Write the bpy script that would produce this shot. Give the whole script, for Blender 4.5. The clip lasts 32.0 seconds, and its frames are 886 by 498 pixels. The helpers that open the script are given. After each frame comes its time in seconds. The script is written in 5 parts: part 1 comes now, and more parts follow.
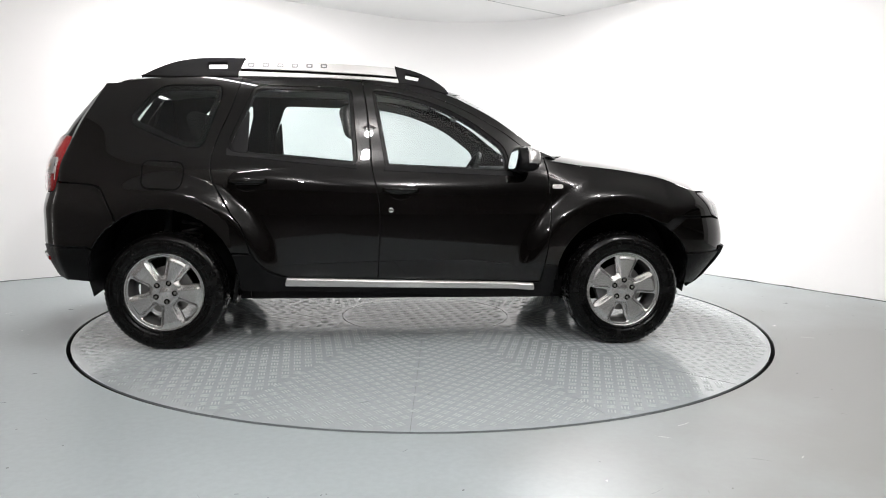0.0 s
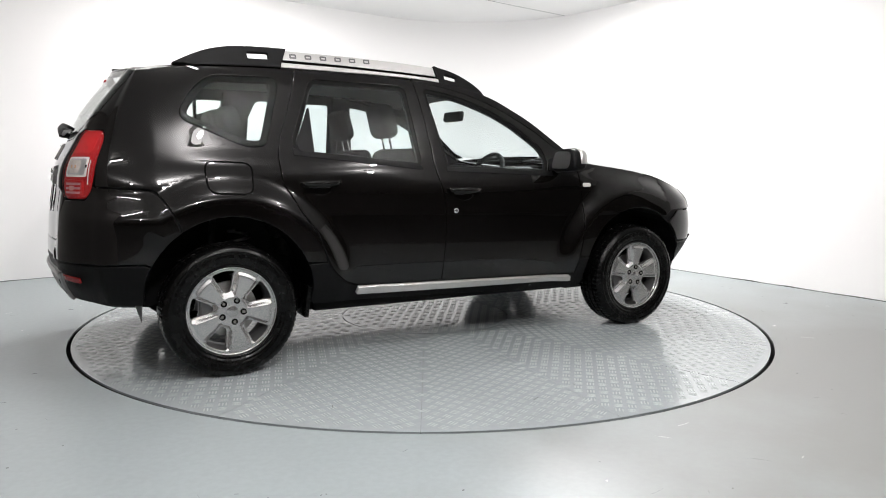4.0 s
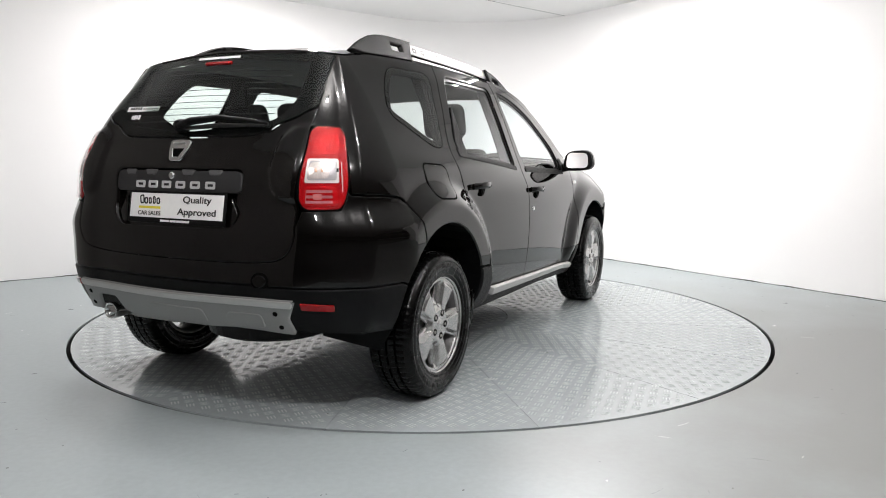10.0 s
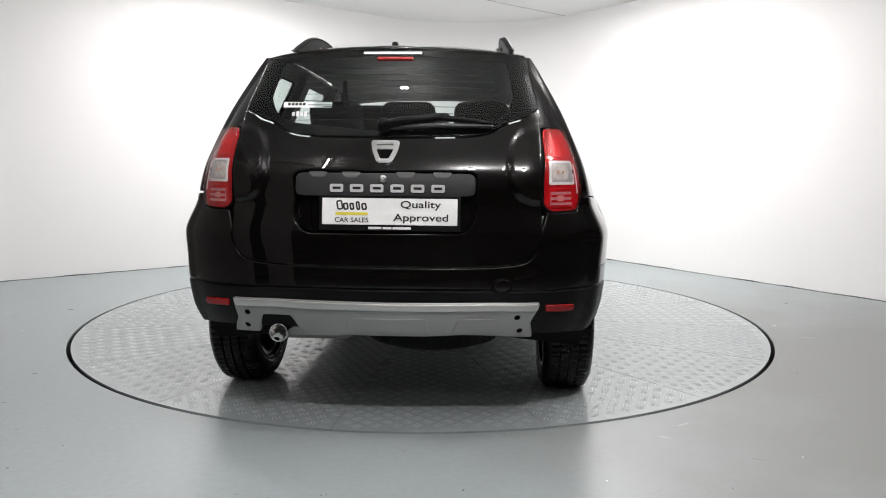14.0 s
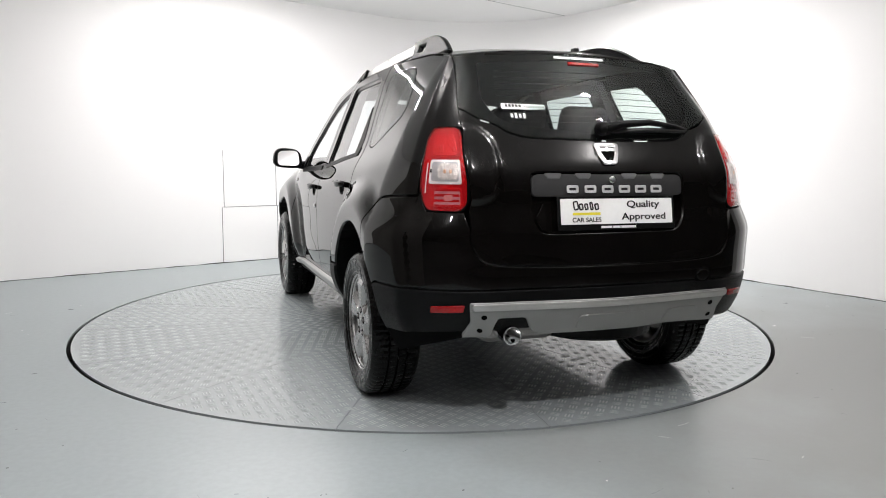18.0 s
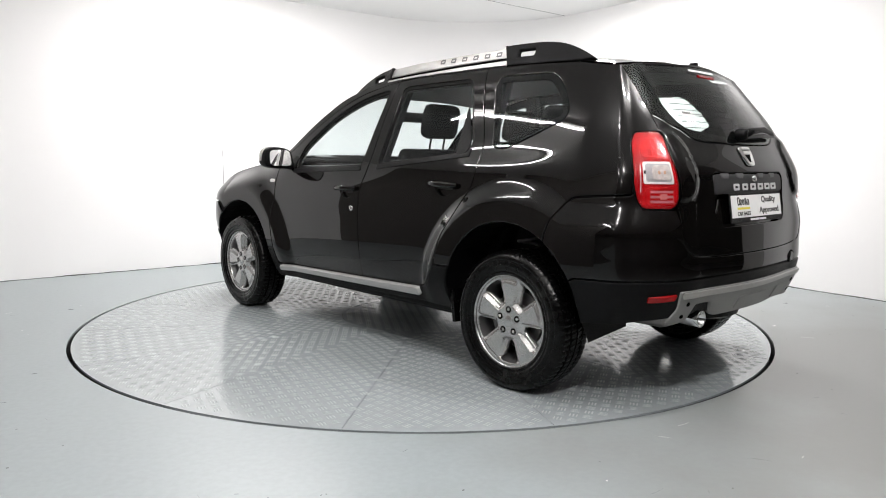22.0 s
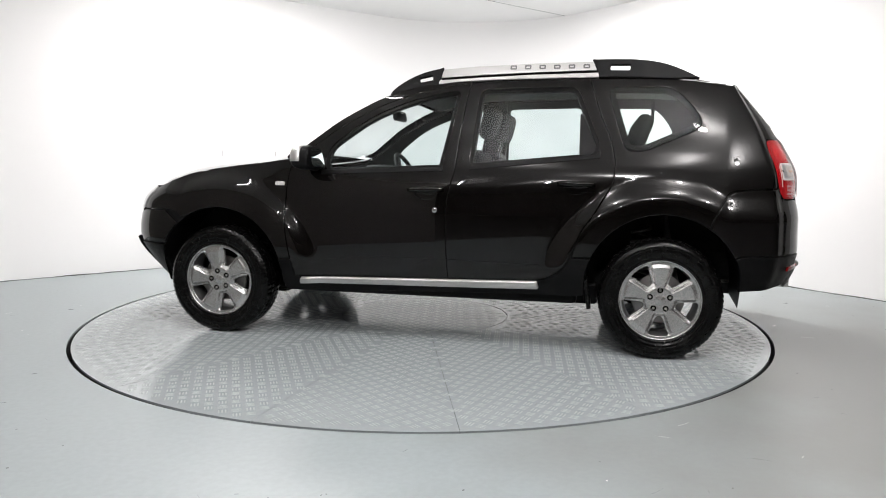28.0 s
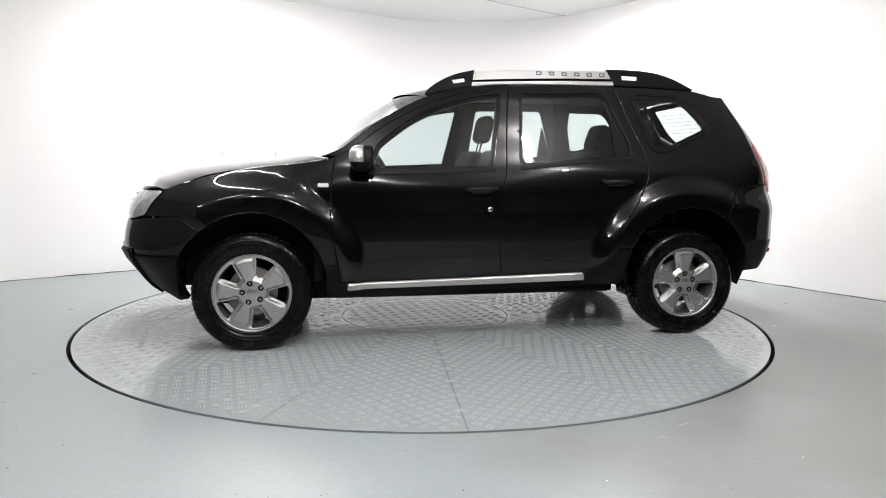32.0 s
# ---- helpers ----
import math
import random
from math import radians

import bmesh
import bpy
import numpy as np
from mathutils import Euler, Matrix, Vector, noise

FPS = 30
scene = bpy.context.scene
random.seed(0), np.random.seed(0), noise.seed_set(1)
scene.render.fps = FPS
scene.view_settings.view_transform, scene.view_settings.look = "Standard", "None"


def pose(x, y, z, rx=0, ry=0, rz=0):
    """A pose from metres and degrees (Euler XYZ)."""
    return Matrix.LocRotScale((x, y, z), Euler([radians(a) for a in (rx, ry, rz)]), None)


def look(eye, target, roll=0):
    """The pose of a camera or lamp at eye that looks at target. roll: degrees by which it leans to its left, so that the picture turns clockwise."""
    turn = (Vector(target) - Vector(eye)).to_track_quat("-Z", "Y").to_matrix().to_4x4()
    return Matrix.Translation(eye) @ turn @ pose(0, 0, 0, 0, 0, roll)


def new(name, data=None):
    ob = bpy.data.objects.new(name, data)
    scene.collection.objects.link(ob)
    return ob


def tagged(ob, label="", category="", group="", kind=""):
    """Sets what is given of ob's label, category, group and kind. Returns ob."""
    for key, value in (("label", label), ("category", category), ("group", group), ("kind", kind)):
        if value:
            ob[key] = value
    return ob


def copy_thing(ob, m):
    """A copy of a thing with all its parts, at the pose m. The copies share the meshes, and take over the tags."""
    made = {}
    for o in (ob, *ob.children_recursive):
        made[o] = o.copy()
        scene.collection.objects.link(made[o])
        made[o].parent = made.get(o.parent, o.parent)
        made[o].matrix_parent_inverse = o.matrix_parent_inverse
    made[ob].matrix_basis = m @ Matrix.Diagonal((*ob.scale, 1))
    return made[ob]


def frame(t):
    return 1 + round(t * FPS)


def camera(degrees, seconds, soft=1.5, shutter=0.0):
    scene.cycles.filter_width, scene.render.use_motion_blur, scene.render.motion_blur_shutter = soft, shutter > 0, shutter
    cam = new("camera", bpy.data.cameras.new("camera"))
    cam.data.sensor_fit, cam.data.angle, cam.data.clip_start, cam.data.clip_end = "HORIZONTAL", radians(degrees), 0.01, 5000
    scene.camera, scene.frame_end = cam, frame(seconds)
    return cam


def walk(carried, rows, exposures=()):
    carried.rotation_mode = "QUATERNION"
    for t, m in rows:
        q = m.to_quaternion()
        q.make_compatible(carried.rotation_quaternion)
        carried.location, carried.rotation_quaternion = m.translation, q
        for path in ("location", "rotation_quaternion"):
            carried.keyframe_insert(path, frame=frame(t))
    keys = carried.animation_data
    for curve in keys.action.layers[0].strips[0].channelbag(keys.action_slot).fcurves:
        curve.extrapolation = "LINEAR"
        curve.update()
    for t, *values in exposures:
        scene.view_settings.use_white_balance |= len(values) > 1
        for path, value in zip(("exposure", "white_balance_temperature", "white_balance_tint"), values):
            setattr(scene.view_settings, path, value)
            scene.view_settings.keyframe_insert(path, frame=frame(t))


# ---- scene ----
# ---- camera: it stands still; the turntable carries the car round ----
EYE = (0.0, -5.0417, 1.0844)
YAW, PITCH, ROLL = radians(-1.4154), radians(-6.9547), 0.4945
AHEAD = (-math.sin(YAW) * math.cos(PITCH), math.cos(YAW) * math.cos(PITCH), math.sin(PITCH))
cam = camera(63.379, 32.0, soft=1.0)
CAM_POSE = look(EYE, tuple(e + a for e, a in zip(EYE, AHEAD)), ROLL)
walk(cam, [(0.0, CAM_POSE), (32.0, CAM_POSE)],
     [(0.0, 0.1), (6.0, 0.12), (9.0, 0.02), (12.0, -0.14), (14.0, -0.24), (17.0, -0.22), (20.0, -0.04), (23.0, 0.1), (32.0, 0.1)])

from mathutils import geometry

CAR_AT = (-0.2021, -0.0325, 0.0)  # the middle of the car's wheelbase, seen from the turntable's axle

# ---- light ----
# battens: x, y, turn, length, watts
LAMPS = [(-1.50, -1.085, -39.5, 1.44, 14.0), (-1.45, 1.55, 37.3, 1.5, 54.0), (1.50, 1.45, -56.3, 1.5, 84.0), (-1.30, -3.68, 64.0, 0.8, 6.0)]
# round lamps: x, y, watts
BULBS = [(0.40, -4.20, 125.0), (-0.20, -2.40, 34.0), (1.48, -2.12, 46.0), (2.12, -2.75, 42.0), (-0.85, -5.35, 26.0)]
LAMP_COLOR = (1.0, 0.966, 0.958)
scene.view_settings.exposure = 0.0
world = bpy.data.worlds.new("world")
scene.world = world
world.use_nodes = True
world.node_tree.nodes["Background"].inputs[0].default_value = (0.8, 0.85, 0.9, 1)
world.node_tree.nodes["Background"].inputs[1].default_value = 0.02

# ---- materials ----
def material(name, color, rough=0.5, metal=0.0, coat=0.0, coat_rough=0.03, grain=0.0, grain_scale=200.0,
             stain=0.0, stain_scale=3.0, stain_color=None, bump=0.0, bump_scale=300.0, rough_var=0.0, spec=0.5,
             detail=4.0, speck=0.0, speck_scale=60.0, speck_color=(0.02, 0.02, 0.02)):
    m = bpy.data.materials.new(name)
    m.use_nodes = True
    n, l = m.node_tree.nodes, m.node_tree.links
    b = n["Principled BSDF"]
    b.inputs["Roughness"].default_value = rough
    b.inputs["Metallic"].default_value = metal
    b.inputs["Coat Weight"].default_value = coat
    b.inputs["Coat Roughness"].default_value = coat_rough
    b.inputs["Specular IOR Level"].default_value = spec
    b.inputs["Coat IOR"].default_value = 1.42
    b.inputs["Base Color"].default_value = (*color, 1)
    geo = n.new("ShaderNodeTexCoord")

    def tex(scale, det=detail):
        t = n.new("ShaderNodeTexNoise")
        t.inputs["Scale"].default_value = scale
        t.inputs["Detail"].default_value = det
        l.new(geo.outputs["Object"], t.inputs["Vector"])
        return t

    def mix(a, c, fac_socket, amount, lo=0.35, hi=0.65):
        r = n.new("ShaderNodeMapRange")
        r.inputs["From Min"].default_value, r.inputs["From Max"].default_value = lo, hi
        r.inputs["To Min"].default_value, r.inputs["To Max"].default_value = 0.0, amount
        l.new(fac_socket, r.inputs["Value"])
        x = n.new("ShaderNodeMix")
        x.data_type = "RGBA"
        l.new(r.outputs["Result"], x.inputs["Factor"])
        if a is None:
            x.inputs["A"].default_value = (*color, 1)
        else:
            l.new(a, x.inputs["A"])
        x.inputs["B"].default_value = (*c, 1)
        return x.outputs["Result"]

    out = None
    if stain:
        out = mix(out, stain_color or tuple(v * 0.6 for v in color), tex(stain_scale, 6.0).outputs["Fac"], stain, 0.2, 0.8)
    if grain:
        out = mix(out, tuple(v * 0.55 for v in color), tex(grain_scale, 3.0).outputs["Fac"], grain)
    if speck:
        out = mix(out, speck_color, tex(speck_scale, 2.0).outputs["Fac"], speck, 0.70, 0.74)
    if out is not None:
        l.new(out, b.inputs["Base Color"])
    if rough_var:
        r = n.new("ShaderNodeMapRange")
        r.inputs["From Min"].default_value, r.inputs["From Max"].default_value = 0.3, 0.7
        r.inputs["To Min"].default_value, r.inputs["To Max"].default_value = rough - rough_var, rough + rough_var
        l.new(tex(stain_scale * 1.7, 5.0).outputs["Fac"], r.inputs["Value"])
        l.new(r.outputs["Result"], b.inputs["Roughness"])
    if bump:
        bn = n.new("ShaderNodeBump")
        bn.inputs["Strength"].default_value = bump
        bn.inputs["Distance"].default_value = 0.002
        l.new(tex(bump_scale, 3.0).outputs["Fac"], bn.inputs["Height"])
        l.new(bn.outputs["Normal"], b.inputs["Normal"])
    return m


def glass_material(name, tint, gloss_rough=0.0, transmit=1.0):
    """Thin window glass: a clear tinted sheet with the gloss of glass on it."""
    m = bpy.data.materials.new(name)
    m.use_nodes = True
    n, l = m.node_tree.nodes, m.node_tree.links
    n.remove(n["Principled BSDF"])
    clear = n.new("ShaderNodeBsdfTransparent")
    clear.inputs["Color"].default_value = (*tint, 1)
    gloss = n.new("ShaderNodeBsdfGlossy")
    gloss.inputs["Roughness"].default_value = gloss_rough
    gloss.inputs["Color"].default_value = (1, 1, 1, 1)
    facing = n.new("ShaderNodeLayerWeight")
    facing.inputs["Blend"].default_value = 0.5
    power = n.new("ShaderNodeMath")
    power.operation = "POWER"
    power.inputs[1].default_value = 5.0
    l.new(facing.outputs["Facing"], power.inputs[0])
    fr = n.new("ShaderNodeMath")
    fr.operation = "MULTIPLY_ADD"
    fr.inputs[1].default_value, fr.inputs[2].default_value = 0.93, 0.036
    l.new(power.outputs["Value"], fr.inputs[0])
    x = n.new("ShaderNodeMixShader")
    l.new(fr.outputs["Value"], x.inputs["Fac"])
    l.new(clear.outputs["BSDF"], x.inputs[1])
    l.new(gloss.outputs["BSDF"], x.inputs[2])
    l.new(x.outputs["Shader"], n["Material Output"].inputs["Surface"])
    return m


def lamp_material(name, color, strength):
    m = bpy.data.materials.new(name)
    m.use_nodes = True
    n, l = m.node_tree.nodes, m.node_tree.links
    n.remove(n["Principled BSDF"])
    e = n.new("ShaderNodeEmission")
    e.inputs["Color"].default_value = (*color, 1)
    e.inputs["Strength"].default_value = strength
    l.new(e.outputs["Emission"], n["Material Output"].inputs["Surface"])
    return m


M = {
    "wall": material("wall_paint", (0.90, 0.895, 0.89), 0.6, stain=0.25, stain_scale=1.1, stain_color=(0.83, 0.82, 0.815), bump=0.12, bump_scale=90),
    # grey stands in for low light on the unseen near-left wall
    "wall_unseen_grey": material("unseen_grey_wall", (0.17, 0.16, 0.152), 0.7, stain=0.4, stain_scale=0.8, bump=0.12, bump_scale=90),
    # mid tone chosen for what the right flank mirrors; this wall is unseen
    "wall_unseen_pale": material("unseen_pale_wall", (0.55, 0.54, 0.53), 0.7, stain=0.4, stain_scale=0.8, bump=0.12, bump_scale=90),
    # hall wall is unseen; its dark colour carries the hall's dimness
    "wall_hall_dim": material("hall_wall_dimmed", (0.15, 0.145, 0.14), 0.6, stain=0.25, stain_scale=1.1, bump=0.12, bump_scale=90),
    "ceiling": material("ceiling_paint", (0.88, 0.875, 0.87), 0.7, stain=0.2, stain_scale=0.9, bump=0.1, bump_scale=120),
    "floor": material("floor_paint", (0.335, 0.378, 0.386), 0.37, stain=0.25, stain_scale=1.1, stain_color=(0.305, 0.338, 0.345), grain=0.14, grain_scale=35,
                      bump=0.03, bump_scale=9),
    "plate": material("tread_plate_paint", (0.365, 0.402, 0.410), 0.13, stain=0.25, stain_scale=2.0, stain_color=(0.335, 0.366, 0.373), grain=0.12, grain_scale=40,
                      rough_var=0.05, bump=0.06, bump_scale=30),
    "tread": material("worn_tread", (0.372, 0.408, 0.416), 0.28, spec=0.4, grain=0.25, grain_scale=60, stain=0.3, stain_scale=2.0, bump=0.2, bump_scale=200),
    "seal": material("window_rubber", (0.004, 0.004, 0.004), 0.3, spec=0.10, grain=0.2, grain_scale=200),
    # dark colour in place of dim light on the unseen hall floor
    "hall_floor": material("hall_floor_dimmed", (0.11, 0.11, 0.11), 0.7, spec=0.2, grain=0.3, grain_scale=60),
    "pit": material("pit_dark", (0.012, 0.012, 0.012), 0.8, grain=0.3, grain_scale=30),
    "seam": material("dark_seam", (0.19, 0.20, 0.20), 0.8, grain=0.3, grain_scale=30),
    "paint": material("black_car_paint", (0.0022, 0.0018, 0.0016), 0.5, coat=1.0, coat_rough=0.008, spec=0.0, stain=0.3, stain_scale=2.0, stain_color=(0.0045, 0.0043, 0.0042)),
    "plastic": material("black_plastic", (0.0032, 0.0033, 0.0036), 0.42, spec=0.13, grain=0.4, grain_scale=260, bump=0.35, bump_scale=900),
    "grip": material("grip_grey", (0.022, 0.022, 0.023), 0.5, spec=0.3, grain=0.3, grain_scale=300),
    "notch": material("notch_grey", (0.085, 0.085, 0.087), 0.5, spec=0.3, grain=0.3, grain_scale=300),
    "gap": material("shut_line", (0.002, 0.002, 0.002), 0.9, spec=0.05, grain=0.3, grain_scale=50),
    "rubber": material("tyre_rubber", (0.0024, 0.0024, 0.0024), 0.24, spec=0.19, grain=0.4, grain_scale=120, bump=0.12, bump_scale=300, stain=0.3, stain_scale=14, rough_var=0.08),
    "alloy": material("alloy_silver", (0.52, 0.515, 0.51), 0.25, metal=0.85, grain=0.1, grain_scale=600, bump=0.06, bump_scale=900, stain=0.15, stain_scale=20),
    "alloy_dark": material("alloy_shadow", (0.16, 0.16, 0.16), 0.4, metal=0.7, grain=0.2, grain_scale=300),
    "steel": material("brake_steel", (0.33, 0.32, 0.31), 0.35, metal=0.9, grain=0.3, grain_scale=140, stain=0.3, stain_scale=30),
    "silver": material("silver_trim", (0.55, 0.545, 0.535), 0.34, metal=0.75, grain=0.1, grain_scale=700, bump=0.05, bump_scale=900, stain=0.12, stain_scale=12),
    "skid": material("skid_plate_grey", (0.30, 0.30, 0.295), 0.4, metal=0.45, grain=0.15, grain_scale=500, bump=0.12, bump_scale=700, stain=0.15, stain_scale=9),
    "chrome": material("chrome", (0.78, 0.78, 0.78), 0.06, metal=1.0, stain=0.1, stain_scale=40),
    "glass": glass_material("car_glass", (0.76, 0.82, 0.82)),
    "glass_clear": glass_material("windscreen_glass", (0.92, 0.95, 0.95)),
    "glass_cover": glass_material("lamp_cover_glass", (0.97, 0.94, 0.94)),
    "glass_dark": glass_material("tailgate_glass", (0.74, 0.80, 0.78)),
    "lens_red": material("red_lens", (0.36, 0.004, 0.007), 0.12, spec=0.05, coat=1.0, coat_rough=0.02, grain=0.25, grain_scale=110, stain=0.3, stain_scale=25, stain_color=(0.5, 0.012, 0.014)),
    "lens_white": material("white_lens", (0.84, 0.83, 0.81), 0.12, coat=1.0, coat_rough=0.02, grain=0.12, grain_scale=70, bump=0.2, bump_scale=90),
    "lens_clear": material("clear_lens", (0.72, 0.70, 0.68), 0.15, coat=1.0, coat_rough=0.02, grain=0.5, grain_scale=90, bump=0.5, bump_scale=120),
    "headlamp": material("headlamp_lens", (0.40, 0.40, 0.41), 0.2, coat=1.0, coat_rough=0.01, metal=0.35, grain=0.5, grain_scale=30, stain=0.5, stain_scale=14, stain_color=(0.62, 0.62, 0.62)),
    "lens_pink": material("pink_lens", (0.62, 0.22, 0.22), 0.15, coat=1.0, coat_rough=0.02, grain=0.4, grain_scale=110, bump=0.4, bump_scale=130),
    "lens_amber": material("amber_bulb", (0.62, 0.36, 0.22), 0.2, coat=1.0, grain=0.2, grain_scale=90),
    "cell_red": material("red_reflector_cells", (0.80, 0.010, 0.016), 0.14, metal=0.35, coat=0.6, coat_rough=0.02, grain=0.45, grain_scale=55, bump=1.0, bump_scale=75),
    "cell_pink": material("pink_reflector_cells", (0.80, 0.30, 0.33), 0.16, metal=0.35, coat=0.6, coat_rough=0.02, grain=0.55, grain_scale=60, bump=1.0, bump_scale=85),
    "cell_bright": material("bright_reflector_bowl", (0.88, 0.85, 0.81), 0.12, metal=0.35, coat=0.5, coat_rough=0.02, grain=0.5, grain_scale=50, bump=0.9, bump_scale=65),
    "lamp_grey": material("lamp_bezel_grey", (0.40, 0.41, 0.42), 0.3, metal=0.3, grain=0.2, grain_scale=90),
    "reflector": material("red_reflector", (0.27, 0.004, 0.005), 0.2, spec=0.05, coat=1.0, coat_rough=0.05, grain=0.3, grain_scale=300),
    "cloth": material("seat_cloth", (0.0065, 0.0066, 0.007), 0.9, spec=0.2, grain=0.4, grain_scale=240, bump=0.4, bump_scale=500, stain=0.2, stain_scale=8),
    "interior": material("cabin_plastic", (0.008, 0.008, 0.0085), 0.55, spec=0.25, grain=0.3, grain_scale=200, bump=0.2, bump_scale=600),
    "headliner": material("headliner", (0.16, 0.16, 0.155), 0.9, grain=0.2, grain_scale=200, bump=0.2, bump_scale=400),
    "plate_white": material("plate_white", (0.93, 0.93, 0.92), 0.3, coat=0.5, grain=0.06, grain_scale=60),
    "lettering": material("silver_lettering", (0.55, 0.55, 0.55), 0.35, metal=0.2, grain=0.1, grain_scale=300),
    "ink": material("black_print", (0.012, 0.012, 0.012), 0.4, grain=0.1, grain_scale=60),
    "yellow": material("yellow_print", (0.80, 0.68, 0.05), 0.4, grain=0.1, grain_scale=60),
    "white_print": material("white_print", (0.80, 0.80, 0.80), 0.45, grain=0.06, grain_scale=60),
    "joint": material("wall_joint_grey", (0.16, 0.16, 0.16), 0.7, grain=0.3, grain_scale=80),
    "scuff": material("dark_scuff", (0.05, 0.05, 0.05), 0.7, grain=0.3, grain_scale=80),
    "mirror": material("mirror_glass", (0.85, 0.85, 0.85), 0.01, metal=1.0, stain=0.05, stain_scale=20),
    "tube": lamp_material("tube_glow", (1.0, 0.966, 0.958), 80.0),
    "bulb": lamp_material("bulb_glow", (1.0, 0.966, 0.958), 20.0),
    "housing": material("lamp_housing", (0.75, 0.75, 0.74), 0.4, grain=0.1, grain_scale=60),
}


def darker_patch(m, at, radii, color, amount):
    """A large darker, less blue patch with a ragged edge, at a place of the floor."""
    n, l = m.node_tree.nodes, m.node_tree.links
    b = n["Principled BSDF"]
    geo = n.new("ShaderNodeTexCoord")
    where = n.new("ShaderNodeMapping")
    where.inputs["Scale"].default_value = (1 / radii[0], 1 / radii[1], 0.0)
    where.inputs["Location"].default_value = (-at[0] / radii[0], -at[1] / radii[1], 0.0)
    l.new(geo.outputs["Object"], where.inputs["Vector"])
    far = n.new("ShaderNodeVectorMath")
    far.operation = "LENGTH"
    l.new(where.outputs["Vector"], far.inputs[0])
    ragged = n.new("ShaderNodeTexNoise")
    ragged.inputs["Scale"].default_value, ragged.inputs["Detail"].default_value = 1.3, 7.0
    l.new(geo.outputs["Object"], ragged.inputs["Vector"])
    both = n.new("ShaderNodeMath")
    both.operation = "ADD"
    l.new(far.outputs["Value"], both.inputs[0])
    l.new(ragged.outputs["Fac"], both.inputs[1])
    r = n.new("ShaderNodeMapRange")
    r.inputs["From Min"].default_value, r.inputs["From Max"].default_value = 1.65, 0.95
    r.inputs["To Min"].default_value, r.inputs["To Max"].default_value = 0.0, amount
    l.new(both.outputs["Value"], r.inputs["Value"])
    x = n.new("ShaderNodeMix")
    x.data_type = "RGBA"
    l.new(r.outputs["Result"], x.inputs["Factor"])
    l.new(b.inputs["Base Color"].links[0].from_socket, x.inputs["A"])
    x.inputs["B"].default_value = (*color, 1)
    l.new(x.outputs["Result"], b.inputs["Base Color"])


darker_patch(M["floor"], (2.7, -2.0), (2.5, 3.2), (0.215, 0.221, 0.210), 0.9)


# ---- mesh helpers ----
def mesh_of(name, verts, faces, mat, smooth=False, normals=None):
    me = bpy.data.meshes.new(name)
    me.from_pydata([tuple(v) for v in verts], [], [tuple(f) for f in faces])
    me.materials.append(mat)
    if smooth:
        me.polygons.foreach_set("use_smooth", [True] * len(me.polygons))
    if normals is not None:
        me.normals_split_custom_set_from_vertices([tuple(v) for v in normals])
    me.update()
    return me


def part(name, bm, mat, parent=None, label="", smooth=False, m=None):
    """One mesh object from a bmesh or a mesh, under its thing."""
    if isinstance(bm, bpy.types.Mesh):
        me = bm
    else:
        me = bpy.data.meshes.new(name)
        bm.to_mesh(me)
        bm.free()
        me.materials.append(mat)
        if smooth:
            me.polygons.foreach_set("use_smooth", [True] * len(me.polygons))
    ob = new(name, me)
    if parent is not None:
        ob.parent = parent
    if m is not None:
        ob.matrix_basis = m
    if label:
        ob["label"] = label
    return ob


def box_bm(x0, x1, y0, y1, z0, z1, bevel=0.0, seg=2):
    bm = bmesh.new()
    bmesh.ops.create_cube(bm, size=1.0, matrix=Matrix.Translation(((x0 + x1) / 2, (y0 + y1) / 2, (z0 + z1) / 2))
                          @ Matrix.Diagonal((x1 - x0, y1 - y0, z1 - z0, 1)))
    if bevel:
        bmesh.ops.bevel(bm, geom=bm.edges[:], offset=bevel, segments=seg, profile=0.5, affect="EDGES")
    return bm


def tube_bm(pts, radius, sides=10, cap=True):
    """A round tube along a line of points; radius may be one number or one for each point."""
    bm = bmesh.new()
    pts = [Vector(p) for p in pts]
    rings = []
    for i, p in enumerate(pts):
        d = (pts[min(i + 1, len(pts) - 1)] - pts[max(i - 1, 0)]).normalized()
        side = d.cross(Vector((0, 0, 1)))
        side = side.normalized() if side.length > 1e-3 else Vector((1, 0, 0))
        up = side.cross(d)
        r = radius[i] if isinstance(radius, (list, tuple)) else radius
        rings.append([bm.verts.new(p + r * (math.cos(a) * side + math.sin(a) * up)) for a in (2 * math.pi * k / sides for k in range(sides))])
    for a, b in zip(rings, rings[1:]):
        for k in range(sides):
            bm.faces.new((a[k], a[(k + 1) % sides], b[(k + 1) % sides], b[k]))
    if cap:
        bm.faces.new(list(reversed(rings[0])))
        bm.faces.new(rings[-1])
    return bm


def lathe_bm(profile, sides=48, axis="y", closed=False):
    """A profile of (radius, along) turned round the y axis."""
    bm = bmesh.new()
    rings = []
    for r, h in profile:
        rings.append([bm.verts.new((r * math.cos(a), h, r * math.sin(a))) for a in (2 * math.pi * k / sides for k in range(sides))])
    pairs = list(zip(rings, rings[1:])) + ([(rings[-1], rings[0])] if closed else [])
    for a, b in pairs:
        for k in range(sides):
            bm.faces.new((a[k], b[k], b[(k + 1) % sides], a[(k + 1) % sides]))
    return bm

# ---- the studio: two white walls that meet in a wide round corner, grey painted floor ----
CEIL = 2.785
LEFT_DIR, RIGHT_DIR = radians(37.33), radians(-56.29)
CORNER = Vector((0.8452, 4.7821))
DL = Vector((math.cos(LEFT_DIR), math.sin(LEFT_DIR)))
DR = Vector((math.cos(RIGHT_DIR), math.sin(RIGHT_DIR)))
FILLET = 1.65


